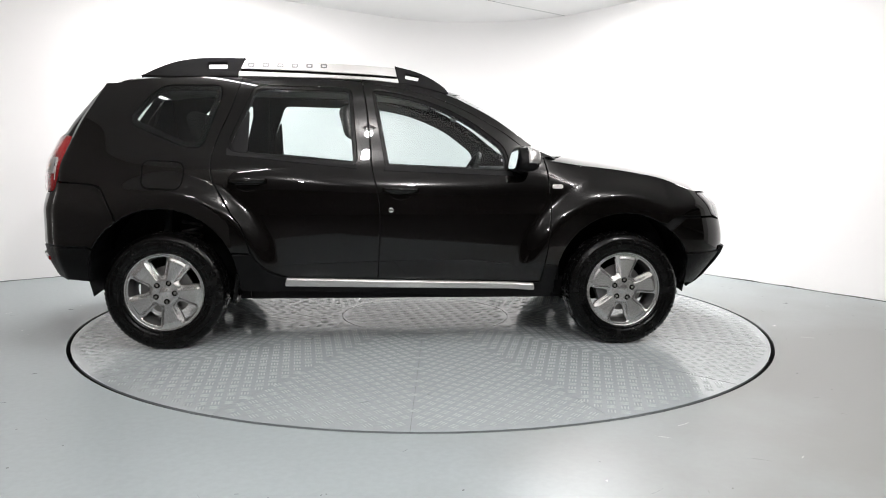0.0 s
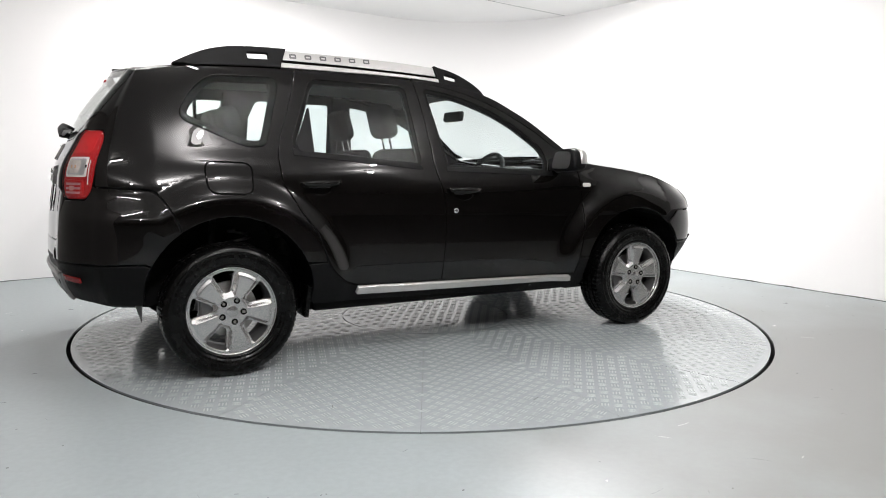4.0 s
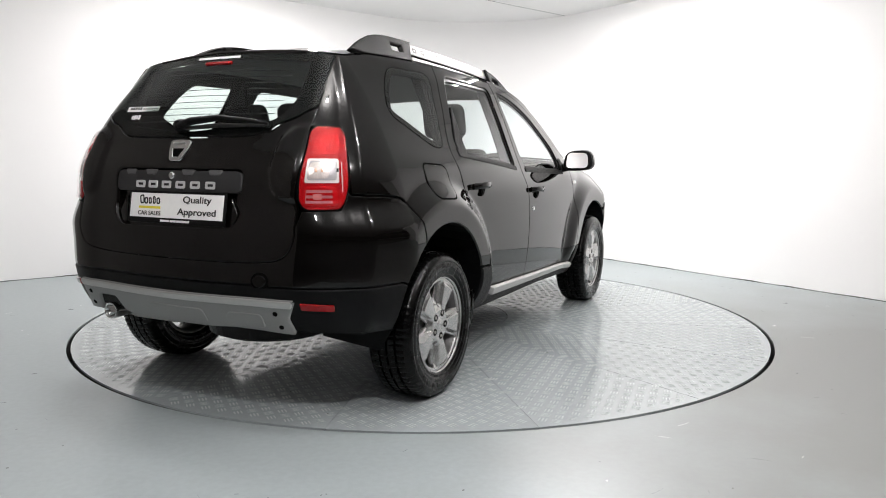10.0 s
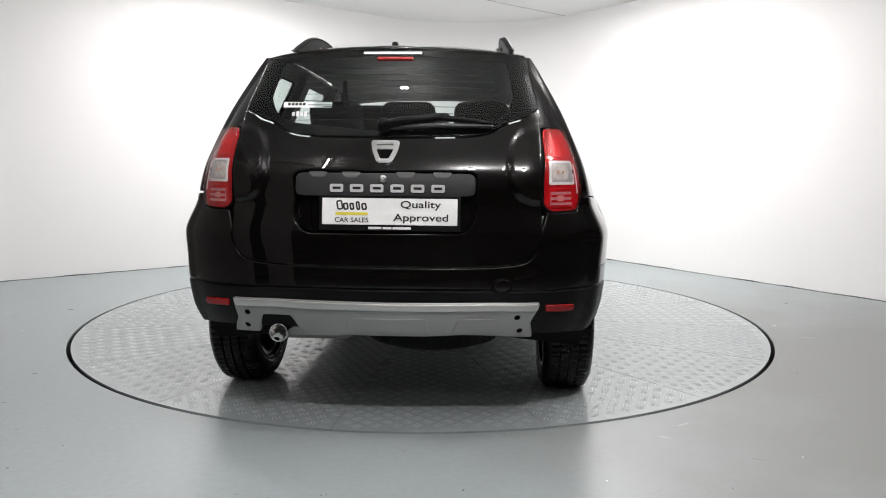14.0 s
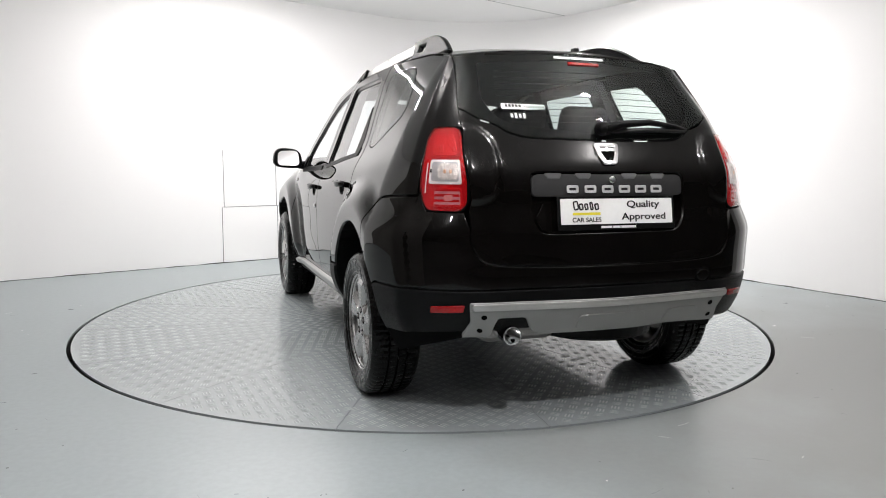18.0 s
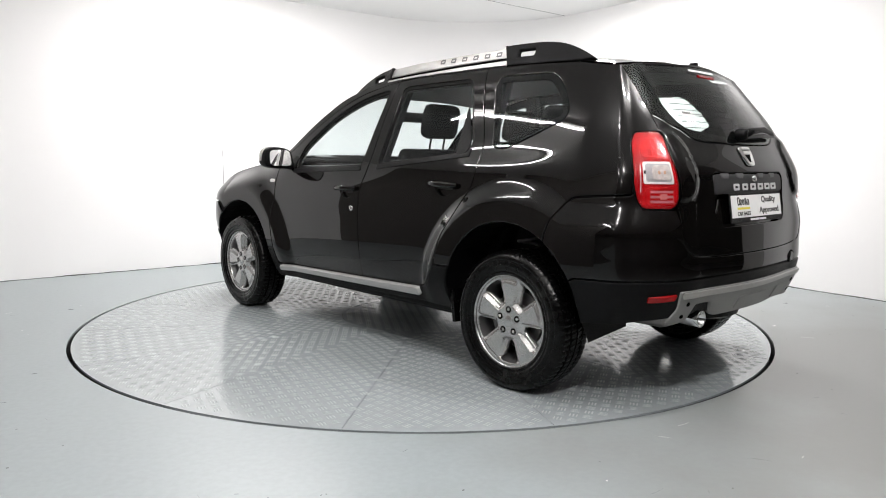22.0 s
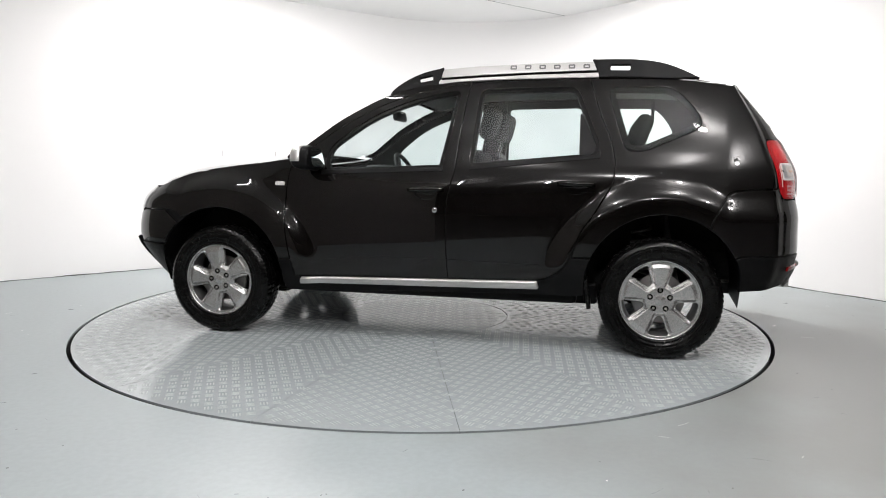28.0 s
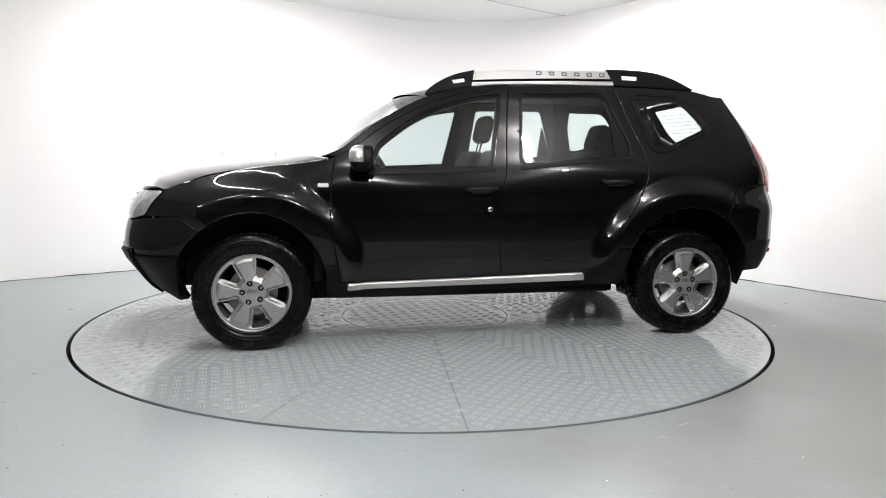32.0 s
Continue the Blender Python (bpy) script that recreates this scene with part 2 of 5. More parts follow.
def meet(p, d, q, e):
    """Where the line through p along d meets the line through q along e."""
    k = ((q.x - p.x) * e.y - (q.y - p.y) * e.x) / (d.x * e.y - d.y * e.x)
    return p + d * k


NEAR_LEFT = Vector((-DR.y, DR.x)) * -3.35
NEAR_RIGHT = Vector((DL.y, -DL.x)) * 3.90
LEFT_CORNER = meet(CORNER, DL, NEAR_LEFT, DR)
RIGHT_CORNER = meet(CORNER, DR, NEAR_RIGHT, DL)
NEAR_CORNER = meet(NEAR_LEFT, DR, NEAR_RIGHT, DL)


def fillet(corner, d_in, d_out, r, n=24):
    """Points of a rounded corner of the plan, which turns to the right."""
    turn = math.acos(max(-1.0, min(1.0, d_in.dot(d_out))))
    a = corner - d_in * (r * math.tan(turn / 2))
    centre = a + Vector((d_in.y, -d_in.x)) * r
    start = math.atan2(a.y - centre.y, a.x - centre.x)
    return [centre + r * Vector((math.cos(start - turn * k / n), math.sin(start - turn * k / n))) for k in range(n + 1)]


def wall_line():
    """Plan of the white wall, from its rounded end on the left to its open end on the right."""
    return fillet(LEFT_CORNER, -DR, DL, 1.2) + fillet(CORNER, DL, DR, FILLET, 32) + [CORNER + DR * 6.5]


LINE = wall_line()
GREY_END, LINE = LINE[:9], LINE[8:]


def wall_strip(name, pts, z0, z1, mat, thick=0.12):
    """An upright wall along a plan line, with thickness on its outer side."""
    verts, faces, n = [], [], len(pts)
    outer = []
    for i, p in enumerate(pts):
        d = (pts[min(i + 1, n - 1)] - pts[max(i - 1, 0)]).normalized()
        outer.append(p + Vector((-d.y, d.x)) * thick)
    for p in list(pts) + outer:
        verts += [(p.x, p.y, z0), (p.x, p.y, z1)]
    for i in range(n - 1):
        a, b = 2 * i, 2 * i + 2
        faces.append((a, b, b + 1, a + 1))
        c, d = a + 2 * n, b + 2 * n
        faces.append((c, c + 1, d + 1, d))
        faces += [(a + 1, c + 1, d + 1, b + 1), (a, b, d, c)]
    faces += [(0, 2 * n, 2 * n + 1, 1), (2 * n - 2, 2 * n - 1, 4 * n - 1, 4 * n - 2)]
    me = mesh_of(name, verts, faces, mat)
    nf = [Vector((0, 0, 0))] * len(verts)
    for i in range(n):
        d = (pts[min(i + 1, n - 1)] - pts[max(i - 1, 0)]).normalized()
        for k in (0, 1):
            nf[2 * i + k] = Vector((d.y, -d.x, 0))
            nf[2 * i + k + 2 * n] = Vector((-d.y, d.x, 0))
    me.normals_split_custom_set_from_vertices(nf)
    return new(name, me)


tagged(wall_strip("wall_white", LINE, -0.25, CEIL + 0.1, M["wall"]), "smooth white painted studio wall with a wide rounded corner", "wall", kind="structure")
# unseen wall, added so the car's flank and tail reflect something dim
tagged(wall_strip("wall_unseen_left", [NEAR_CORNER - DR * 1.8] + GREY_END, -0.25, CEIL + 0.1, M["wall_unseen_grey"]), "unseen grey side wall, added to dim the car's reflections", "wall", kind="structure")
# out-of-view extension of the right wall, added for the flank's reflections
tagged(wall_strip("wall_unseen_right", [CORNER + DR * 6.5, CORNER + DR * 7.2], -0.25, CEIL + 0.1, M["wall_unseen_pale"]), "unseen pale grey side wall, added to lighten the car's reflections", "wall", kind="structure")
# unseen hall round the studio, darkened by colour for the car's reflections
hall = [Vector(q) for q in ((-12.0, -13.0), (-12.0, 8.0), (12.0, 8.0), (12.0, -13.0), (-12.1, -13.0))]
tagged(wall_strip("wall_hall", hall, -0.25, CEIL + 0.1, M["wall_hall_dim"]), "unseen wall of the hall, its dimness put into dark grey", "wall", kind="structure")


def floor_mesh():
    """The floor sheet, with the round pit in which the turntable lies."""
    n, verts, faces = 180, [], []
    rings = (PIT_R, 2.6, 3.0)
    for r in rings:
        for k in range(n):
            a = 2 * math.pi * k / n
            verts.append((r * math.cos(a), r * math.sin(a), 0.0))
    for j in range(len(rings) - 1):
        for k in range(n):
            a, b = j * n + k, j * n + (k + 1) % n
            faces.append((a, a + n, b + n, b))
    far = len(verts)
    for k in range(n):
        a = 2 * math.pi * k / n
        verts.append((30 * math.cos(a), 30 * math.sin(a), 0.0))
    for k in range(n):
        a, b = (len(rings) - 1) * n + k, (len(rings) - 1) * n + (k + 1) % n
        faces.append((a, far + k, far + (k + 1) % n, b))
    low = len(verts)
    for k in range(n):
        a = 2 * math.pi * k / n
        verts.append((PIT_R * math.cos(a), PIT_R * math.sin(a), -0.012))
    for k in range(n):
        faces.append((k, (k + 1) % n, low + (k + 1) % n, low + k))
    return mesh_of("floor", verts, faces, M["floor"])


TABLE_R, PIT_R = 2.254, 2.277
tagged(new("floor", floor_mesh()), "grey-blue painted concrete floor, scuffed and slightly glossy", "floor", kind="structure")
def pit_mesh():
    """The pit's round wall and its bottom."""
    n = 180
    ring = [(PIT_R * math.cos(2 * math.pi * k / n), PIT_R * math.sin(2 * math.pi * k / n)) for k in range(n)]
    verts = [(x, y, z) for z in (-0.012, -0.18) for x, y in ring]
    faces = [tuple(range(n, 2 * n))] + [(k, n + k, n + (k + 1) % n, (k + 1) % n) for k in range(n)]
    return mesh_of("pit_floor", verts, faces, M["pit"])


tagged(new("pit_floor", pit_mesh()), "dark bottom of the turntable pit", "pit", kind="structure")
def slab(name, pts, z0, z1, mat):
    """A flat slab over a plan outline that runs anticlockwise."""
    n = len(pts)
    verts = [(x, y, z) for z in (z1, z0) for x, y in pts]
    faces = [tuple(range(n)), tuple(range(2 * n - 1, n - 1, -1))] + [(i, i + n, (i + 1) % n + n, (i + 1) % n) for i in range(n)]
    return new(name, mesh_of(name, verts, faces, mat))


# the studio's square, a little past its entrance, and the unseen hall before it, coloured dim
FRONT_L, FRONT_R = NEAR_CORNER - DR * 9.0 - DL * 0.15, NEAR_CORNER + DL * 9.0 + DR * 0.15
APEX = NEAR_CORNER - DL * 0.15 + DR * 0.15
tagged(slab("ceiling", [tuple(APEX), tuple(FRONT_R), (14.0, 9.0), (-14.0, 9.0), tuple(FRONT_L)], CEIL, CEIL + 0.15, M["ceiling"]), "flat white painted ceiling", "ceiling", kind="structure")
front = [tuple(FRONT_L), (-14.0, -14.0), (14.0, -14.0), tuple(FRONT_R), tuple(APEX)]
tagged(slab("ceiling_hall", front, CEIL, CEIL + 0.15, M["ceiling"]), "white ceiling of the dim hall outside the studio", "ceiling", kind="structure")
tagged(slab("floor_hall", front, -0.02, 0.004, M["hall_floor"]), "unseen floor of the hall, its dimness put into dark grey", "floor", kind="structure")


# joints of the wall boards and the ceiling, the dark gap along the floor, scuffs on the floor
def strip_box(name, p, q, z0, z1, proud, mat, label, category):
    """A thin upright strip along the plan line from p to q, proud of the wall towards the room."""
    p, q = Vector(p), Vector(q)
    d = (q - p).normalized()
    inn = Vector((d.y, -d.x)) * proud
    back = -inn
    verts = []
    for w in (p + inn, q + inn, q + back, p + back):
        verts += [(w.x, w.y, z0), (w.x, w.y, z1)]
    faces = [(0, 2, 3, 1), (2, 4, 5, 3), (4, 6, 7, 5), (6, 0, 1, 7), (1, 3, 5, 7), (0, 6, 4, 2)]
    ob = new(name, mesh_of(name, verts, faces, mat))
    tagged(ob, label, category, kind="structure")
    return ob


def on_left(x):
    """The point of the left wall's plan with this x."""
    return CORNER + DL * ((x - CORNER.x) / DL.x)


for x, z0, z1 in ((-2.110, 0.592, 1.18), (-2.128, 0.004, 0.588), (-1.640, 0.592, 1.18), (-1.630, 0.004, 0.588)):
    strip_box("trim", on_left(x) - DL * 0.003, on_left(x) + DL * 0.003, z0, z1, 0.0025, M["joint"], "thin grey joint between white wall boards", "wall joint")
strip_box("trim", on_left(-2.12), on_left(-0.95), 0.5875, 0.5925, 0.0025, M["joint"], "thin grey joint between white wall boards", "wall joint")
seam_p, seam_q = Vector((0.625, 2.797)), Vector((1.639, 3.591))
strip_box("trim", seam_p, seam_q, CEIL - 0.002, CEIL + 0.02, 0.003, M["joint"], "thin seam between white ceiling boards", "ceiling joint")


def foot_gap():
    """The uneven dark gap under the wall."""
    rng, verts, faces = random.Random(5), [], []
    pts = []
    for a, b in zip(LINE, LINE[1:]):
        n = max(1, int((b - a).length / 0.12))
        pts += [a + (b - a) * (k / n) for k in range(n)]
    for i, p in enumerate(pts):
        d = (pts[min(i + 1, len(pts) - 1)] - pts[max(i - 1, 0)]).normalized()
        q = p + Vector((d.y, -d.x)) * 0.003
        h = 0.004 + 0.006 * rng.random() ** 2
        verts += [(q.x, q.y, 0.0005), (q.x, q.y, h)]
        if i:
            faces.append((2 * i - 2, 2 * i, 2 * i + 1, 2 * i - 1))
    return mesh_of("baseboard_gap", verts, faces, M["scuff"])


tagged(new("baseboard_gap", foot_gap()), "dark uneven gap along the foot of the white wall", "wall gap", kind="structure")


def floor_mark(x, y, length, width, turn, mat):
    n = 10
    rng = random.Random(int(1000 * x))
    ring = [(0.5 * length * math.cos(a) * (0.7 + 0.5 * rng.random()), 0.5 * width * math.sin(a) * (0.6 + 0.6 * rng.random())) for a in (2 * math.pi * k / n for k in range(n))]
    verts = [(px, py, 0.0012) for px, py in ring] + [(px * 1.1, py * 1.1, 0.0) for px, py in ring]
    faces = [tuple(range(n))] + [(k, n + k, n + (k + 1) % n, (k + 1) % n) for k in range(n)]
    ob = new("floor_mark", mesh_of("floor_mark", verts, faces, mat))
    ob.matrix_basis = pose(x, y, 0.0002, 0, 0, turn)
    tagged(ob, "small scuff mark on the grey floor", "floor mark", kind="structure")


for x, y, ln, wd, turn, mat in ((2.361, -0.342, 0.03, 0.014, 30, "housing"), (-1.976, -1.467, 0.022, 0.006, 20, "scuff"), (-2.56, 0.114, 0.03, 0.010, 10, "scuff"),
                                (2.835, 0.446, 0.035, 0.012, -30, "scuff"), (3.447, 0.821, 0.03, 0.014, 15, "scuff"), (-2.366, 2.498, 0.05, 0.02, 37, "scuff")):
    floor_mark(x, y, ln, wd, turn, M[mat])


def scuff_mesh(name, count, seed, r0, r1, mat):
    """Short scratches and specks strewn over a ring of the floor."""
    rng, verts, faces = random.Random(seed), [], []
    for k in range(count):
        r, a = math.sqrt(r0**2 + (r1**2 - r0**2) * rng.random()), 2 * math.pi * rng.random()
        cx, cy, b = r * math.cos(a), r * math.sin(a), rng.random() * math.pi
        long_, wide = (0.012 + 0.05 * rng.random() ** 2, 0.0006 + 0.0014 * rng.random()) if rng.random() < 0.45 else (0.003 + 0.006 * rng.random() ** 2, 0.002 + 0.004 * rng.random())
        n, at = 6, len(verts)
        for i in range(n):
            c, d = math.cos(2 * math.pi * i / n), math.sin(2 * math.pi * i / n)
            u, v = long_ * c * (0.7 + 0.5 * rng.random()), wide * d * (0.7 + 0.5 * rng.random()) + 0.15 * long_ * (c * c if long_ > 0.02 else 0)
            verts.append((cx + u * math.cos(b) - v * math.sin(b), cy + u * math.sin(b) + v * math.cos(b), 0.0008))
        faces.append(tuple(range(at, at + n)))
    return mesh_of(name, verts, faces, mat)


for mat, seed in (("seam", 3), ("scuff", 8), ("joint", 11), ("housing", 17)):
    ob = new("floor_scuffs", scuff_mesh("floor_scuffs", 110 if mat != "scuff" else 70, seed, PIT_R + 0.06, 4.3, M[mat]))
    tagged(ob, "small scratches and specks on the grey painted floor", "scuffs", kind="stuff")

# ---- the car's skin: one smooth surface, from which every panel is cut ----
# Car space: x ahead, y to its left, z up, from the point midway between the axles on the ground.
AXLE, WHEEL_Z, TYRE_R = 1.3365, 0.333, 0.338
XC_R, XC_F, ARC = -1.66, 1.60, 0.42
Z_KNOT = np.array([0.20, 0.33, 0.42, 0.55, 0.70, 0.82, 0.94, 1.04, 1.15, 1.30, 1.42, 1.50, 1.57, 1.62])
X_KNOT = np.array([-1.66, -1.40, -1.10, -0.60, -0.10, 0.40, 0.85, 1.20, 1.60])
HALF_WIDTH = np.array([
    [.770, .800, .830, .850, .860, .864, .855, .824, .776, .703, .634, .582, .530, .480],
    [.760, .790, .810, .830, .850, .858, .854, .830, .772, .705, .647, .604, .557, .510],
    [.760, .800, .828, .847, .854, .855, .850, .828, .768, .706, .656, .622, .580, .540],
    [.760, .800, .828, .846, .853, .853, .846, .822, .775, .716, .668, .636, .592, .550],
    [.760, .800, .828, .846, .852, .852, .842, .808, .765, .711, .664, .632, .590, .550],
    [.760, .798, .822, .840, .845, .845, .833, .800, .757, .697, .648, .615, .570, .530],
    [.760, .795, .812, .826, .830, .830, .820, .790, .735, .660, .600, .560, .520, .500],
    [.760, .780, .790, .810, .820, .820, .800, .735, .660, .560, .500, .470, .440, .420],
    [.740, .760, .780, .810, .825, .815, .775, .690, .600, .500, .450, .430, .410, .400]])


def hermite(knots, values, q):
    """Smooth interpolation along the last axis; q: array of the shape of values without that axis."""
    q = np.clip(q, knots[0], knots[-1])
    i = np.clip(np.searchsorted(knots, q, "right") - 1, 0, len(knots) - 2)
    slopes = np.gradient(values, knots, axis=-1)

    def pick(a, k):
        return a[k] if a.ndim == 1 else np.take_along_axis(a, k[..., None], -1)[..., 0]
    h = knots[i + 1] - knots[i]
    t = (q - knots[i]) / h
    a, b, da, db = pick(values, i), pick(values, i + 1), pick(slopes, i) * h, pick(slopes, i + 1) * h
    return a * (2 * t**3 - 3 * t**2 + 1) + da * (t**3 - 2 * t**2 + t) + b * (3 * t**2 - 2 * t**3) + db * (t**3 - t**2)


def curve(pairs, q):
    k = np.array(pairs, float)
    return hermite(k[:, 0], k[:, 1], np.asarray(q, float))


def step(q, a, b):
    t = np.clip((q - a) / (b - a), 0, 1)
    return t * t * (3 - 2 * t)


def flare(x, z, ax, amount):
    """The raised lip round a wheel arch."""
    dx, dz = x - ax, z - WHEEL_Z
    r = np.hypot(dx, dz)
    return amount * (1 - step(r, 0.548, 0.685)) * step(dz, -0.12, 0.18)


def half_width(x, z):
    x, z = np.broadcast_arrays(np.asarray(x, float), np.asarray(z, float))
    along_z = np.stack([hermite(Z_KNOT, np.broadcast_to(row, z.shape + row.shape), z) for row in HALF_WIDTH], -1)
    w = hermite(X_KNOT, along_z, x)
    return w + flare(x, z, -AXLE, 0.056) + flare(x, z, AXLE, 0.050)


REAR_X = [(0.20, -1.96), (0.30, -2.00), (0.40, -2.035), (0.50, -2.075), (0.58, -2.095), (0.70, -2.092), (0.80, -2.085), (0.90, -2.07), (1.05, -2.045),
          (1.17, -1.984), (1.30, -1.912), (1.42, -1.824), (1.50, -1.760), (1.57, -1.706), (1.62, -1.666)]
REAR_B = [(0.20, 0.40), (0.80, 0.40), (0.95, 0.35), (1.08, 0.27), (1.20, 0.225), (1.30, 0.20), (1.42, 0.17), (1.50, 0.13), (1.57, 0.10), (1.62, 0.09)]
NOSE_X = [(0.20, 1.76), (0.25, 1.81), (0.33, 1.93), (0.45, 2.02), (0.57, 2.09), (0.65, 2.085), (0.75, 2.06), (0.85, 2.03), (0.92, 1.97), (1.00, 1.90), (1.10, 1.80)]


def skin(s, z):
    """A point of the car's left flank: s runs as x along the side, and on round the corners to the middle of tail and nose."""
    s, z = np.broadcast_arrays(np.asarray(s, float), np.asarray(z, float))
    x, y = s.copy(), half_width(np.clip(s, XC_R, XC_F), z)
    turn = ARC * math.pi / 2
    for sign, xc, ends, width in ((-1, XC_R, REAR_X, REAR_B), (1, XC_F, NOSE_X, [(0.2, 0.42), (1.1, 0.42)])):
        far = sign * (s - xc)
        a, b = sign * (curve(ends, z) - xc), curve(width, z)
        yc = half_width(np.full_like(z, xc), z) - b
        ang = np.clip(far / ARC, 0, math.pi / 2)
        crown = 0.035 + 0.022 * step(z, 1.12, 1.40) if sign < 0 else 0.07
        flat = np.clip((far - turn) / 0.46, 0, 1)
        ease = (flat + 0.12 * (np.exp(-flat / 0.12) - 1)) / 0.88
        on = far > 0
        bend = np.cos(ang)
        if sign < 0:
            # the flank runs on almost straight to a crease beside the lamp
            flank = 1 - (0.21 - 0.0216 / b) * (np.sin(np.minimum(ang, 0.72)) / 0.613) ** 1.35
            k = step(ang, 0.57, 0.765)
            bend = flank + (bend - flank) * k
        x = np.where(on, xc + sign * (a * np.sin(ang) + crown * (1 - (1 - ease) ** 2) * (flat > 0)), x)
        y = np.where(on, np.where(flat > 0, yc * (1 - flat), yc + b * bend), y)
        if sign < 0:
            # the tailgate swells beside the lamps
            d = np.hypot(np.abs(y) - 0.625, 0.0) / 0.155
            d = (d**3 + (np.abs(z - 1.075) / 0.155) ** 3) ** (1 / 3)
            x = np.where(on, x - 0.013 * (1 - step(d, 0.84, 1.06)) * (1 - step(np.abs(y), 0.590, 0.625)), x)
    return np.stack([x, y, z], -1)


def tail_s(y, z):
    """s of the tail's skin at distance y from the car's middle."""
    b = float(curve(REAR_B, z))
    yc = float(half_width(XC_R, z)) - b
    if y > yc:
        return XC_R - ARC * math.acos(min(1.0, (y - yc) / b))
    return XC_R - ARC * math.pi / 2 - 0.46 * (1 - y / yc)


# ---- panels: outlines in (s, z) that are cut out of the skin ----
def catmull(pts, n=6, closed=False):
    p = [np.array(q, float) for q in pts]
    out, count = [], len(p)
    for i in range(count if closed else count - 1):
        a, b = p[i], p[(i + 1) % count]
        before = p[i - 1] if closed or i else 2 * a - b
        after = p[(i + 2) % count] if closed or i + 2 < count else 2 * b - a
        for k in range(n):
            t = k / n
            out.append(0.5 * (2 * a + (b - before) * t + (2 * before - 5 * a + 4 * b - after) * t**2 + (3 * a - before - 3 * b + after) * t**3))
    if not closed:
        out.append(p[-1])
    return [tuple(q) for q in out]


def rounded(pts, r, n=5):
    """A polygon with its corners rounded by about r."""
    out, p = [], [np.array(q, float) for q in pts]
    for i, c in enumerate(p):
        a, b = p[i - 1] - c, p[(i + 1) % len(p)] - c
        la, lb = np.linalg.norm(a), np.linalg.norm(b)
        k = min(r, 0.45 * la, 0.45 * lb)
        s, e = c + a / la * k, c + b / lb * k
        for j in range(n + 1):
            t = j / n
            out.append(tuple((1 - t) ** 2 * s + 2 * t * (1 - t) * c + t * t * e))
    return out


def dense(poly, gap):
    out = []
    for a, b in zip(poly, poly[1:] + poly[:1]):
        n = max(1, int(math.ceil(math.hypot(b[0] - a[0], b[1] - a[1]) / gap)))
        out += [(a[0] + (b[0] - a[0]) * k / n, a[1] + (b[1] - a[1]) * k / n) for k in range(n)]
    keep = [out[0]]
    for q in out[1:]:
        if math.hypot(q[0] - keep[-1][0], q[1] - keep[-1][1]) > 0.0012:
            keep.append(q)
    return np.array(keep)


def turning(poly):
    x, y = poly[:, 0], poly[:, 1]
    return 0.5 * np.sum(x * np.roll(y, -1) - np.roll(x, -1) * y)


def outward(poly):
    """Outward directions at the corners of a polygon that turns left."""
    d = np.roll(poly, -1, 0) - np.roll(poly, 1, 0)
    n = np.stack([d[:, 1], -d[:, 0]], -1)
    return n / np.maximum(np.linalg.norm(n, axis=1, keepdims=True), 1e-9)


def inset(poly, by):
    p = np.array(poly, float)
    if turning(p) < 0:
        p = p[::-1]
    return [tuple(q) for q in p - by * outward(p)]


def within(poly, q):
    x, y = q[:, 0], q[:, 1]
    hit = np.zeros(len(q), bool)
    for (xa, ya), (xb, yb) in zip(poly, np.roll(poly, -1, 0)):
        if ya == yb:
            continue
        hit ^= ((ya > y) != (yb > y)) & (x < (xb - xa) * (y - ya) / (yb - ya) + xa)
    return hit


TAIL_MID = XC_R - ARC * math.pi / 2 - 0.46
NOSE_MID = XC_F + ARC * math.pi / 2 + 0.46


def skin_round(s, z):
    """skin(), carried on past the middle of tail and nose to the car's right half."""
    s = np.asarray(s, float)
    over = (s < TAIL_MID) | (s > NOSE_MID)
    t = np.where(s < TAIL_MID, 2 * TAIL_MID - s, np.where(s > NOSE_MID, 2 * NOSE_MID - s, s))
    p = skin(t, z)
    p[..., 1] = np.where(over, -p[..., 1], p[..., 1])
    return p


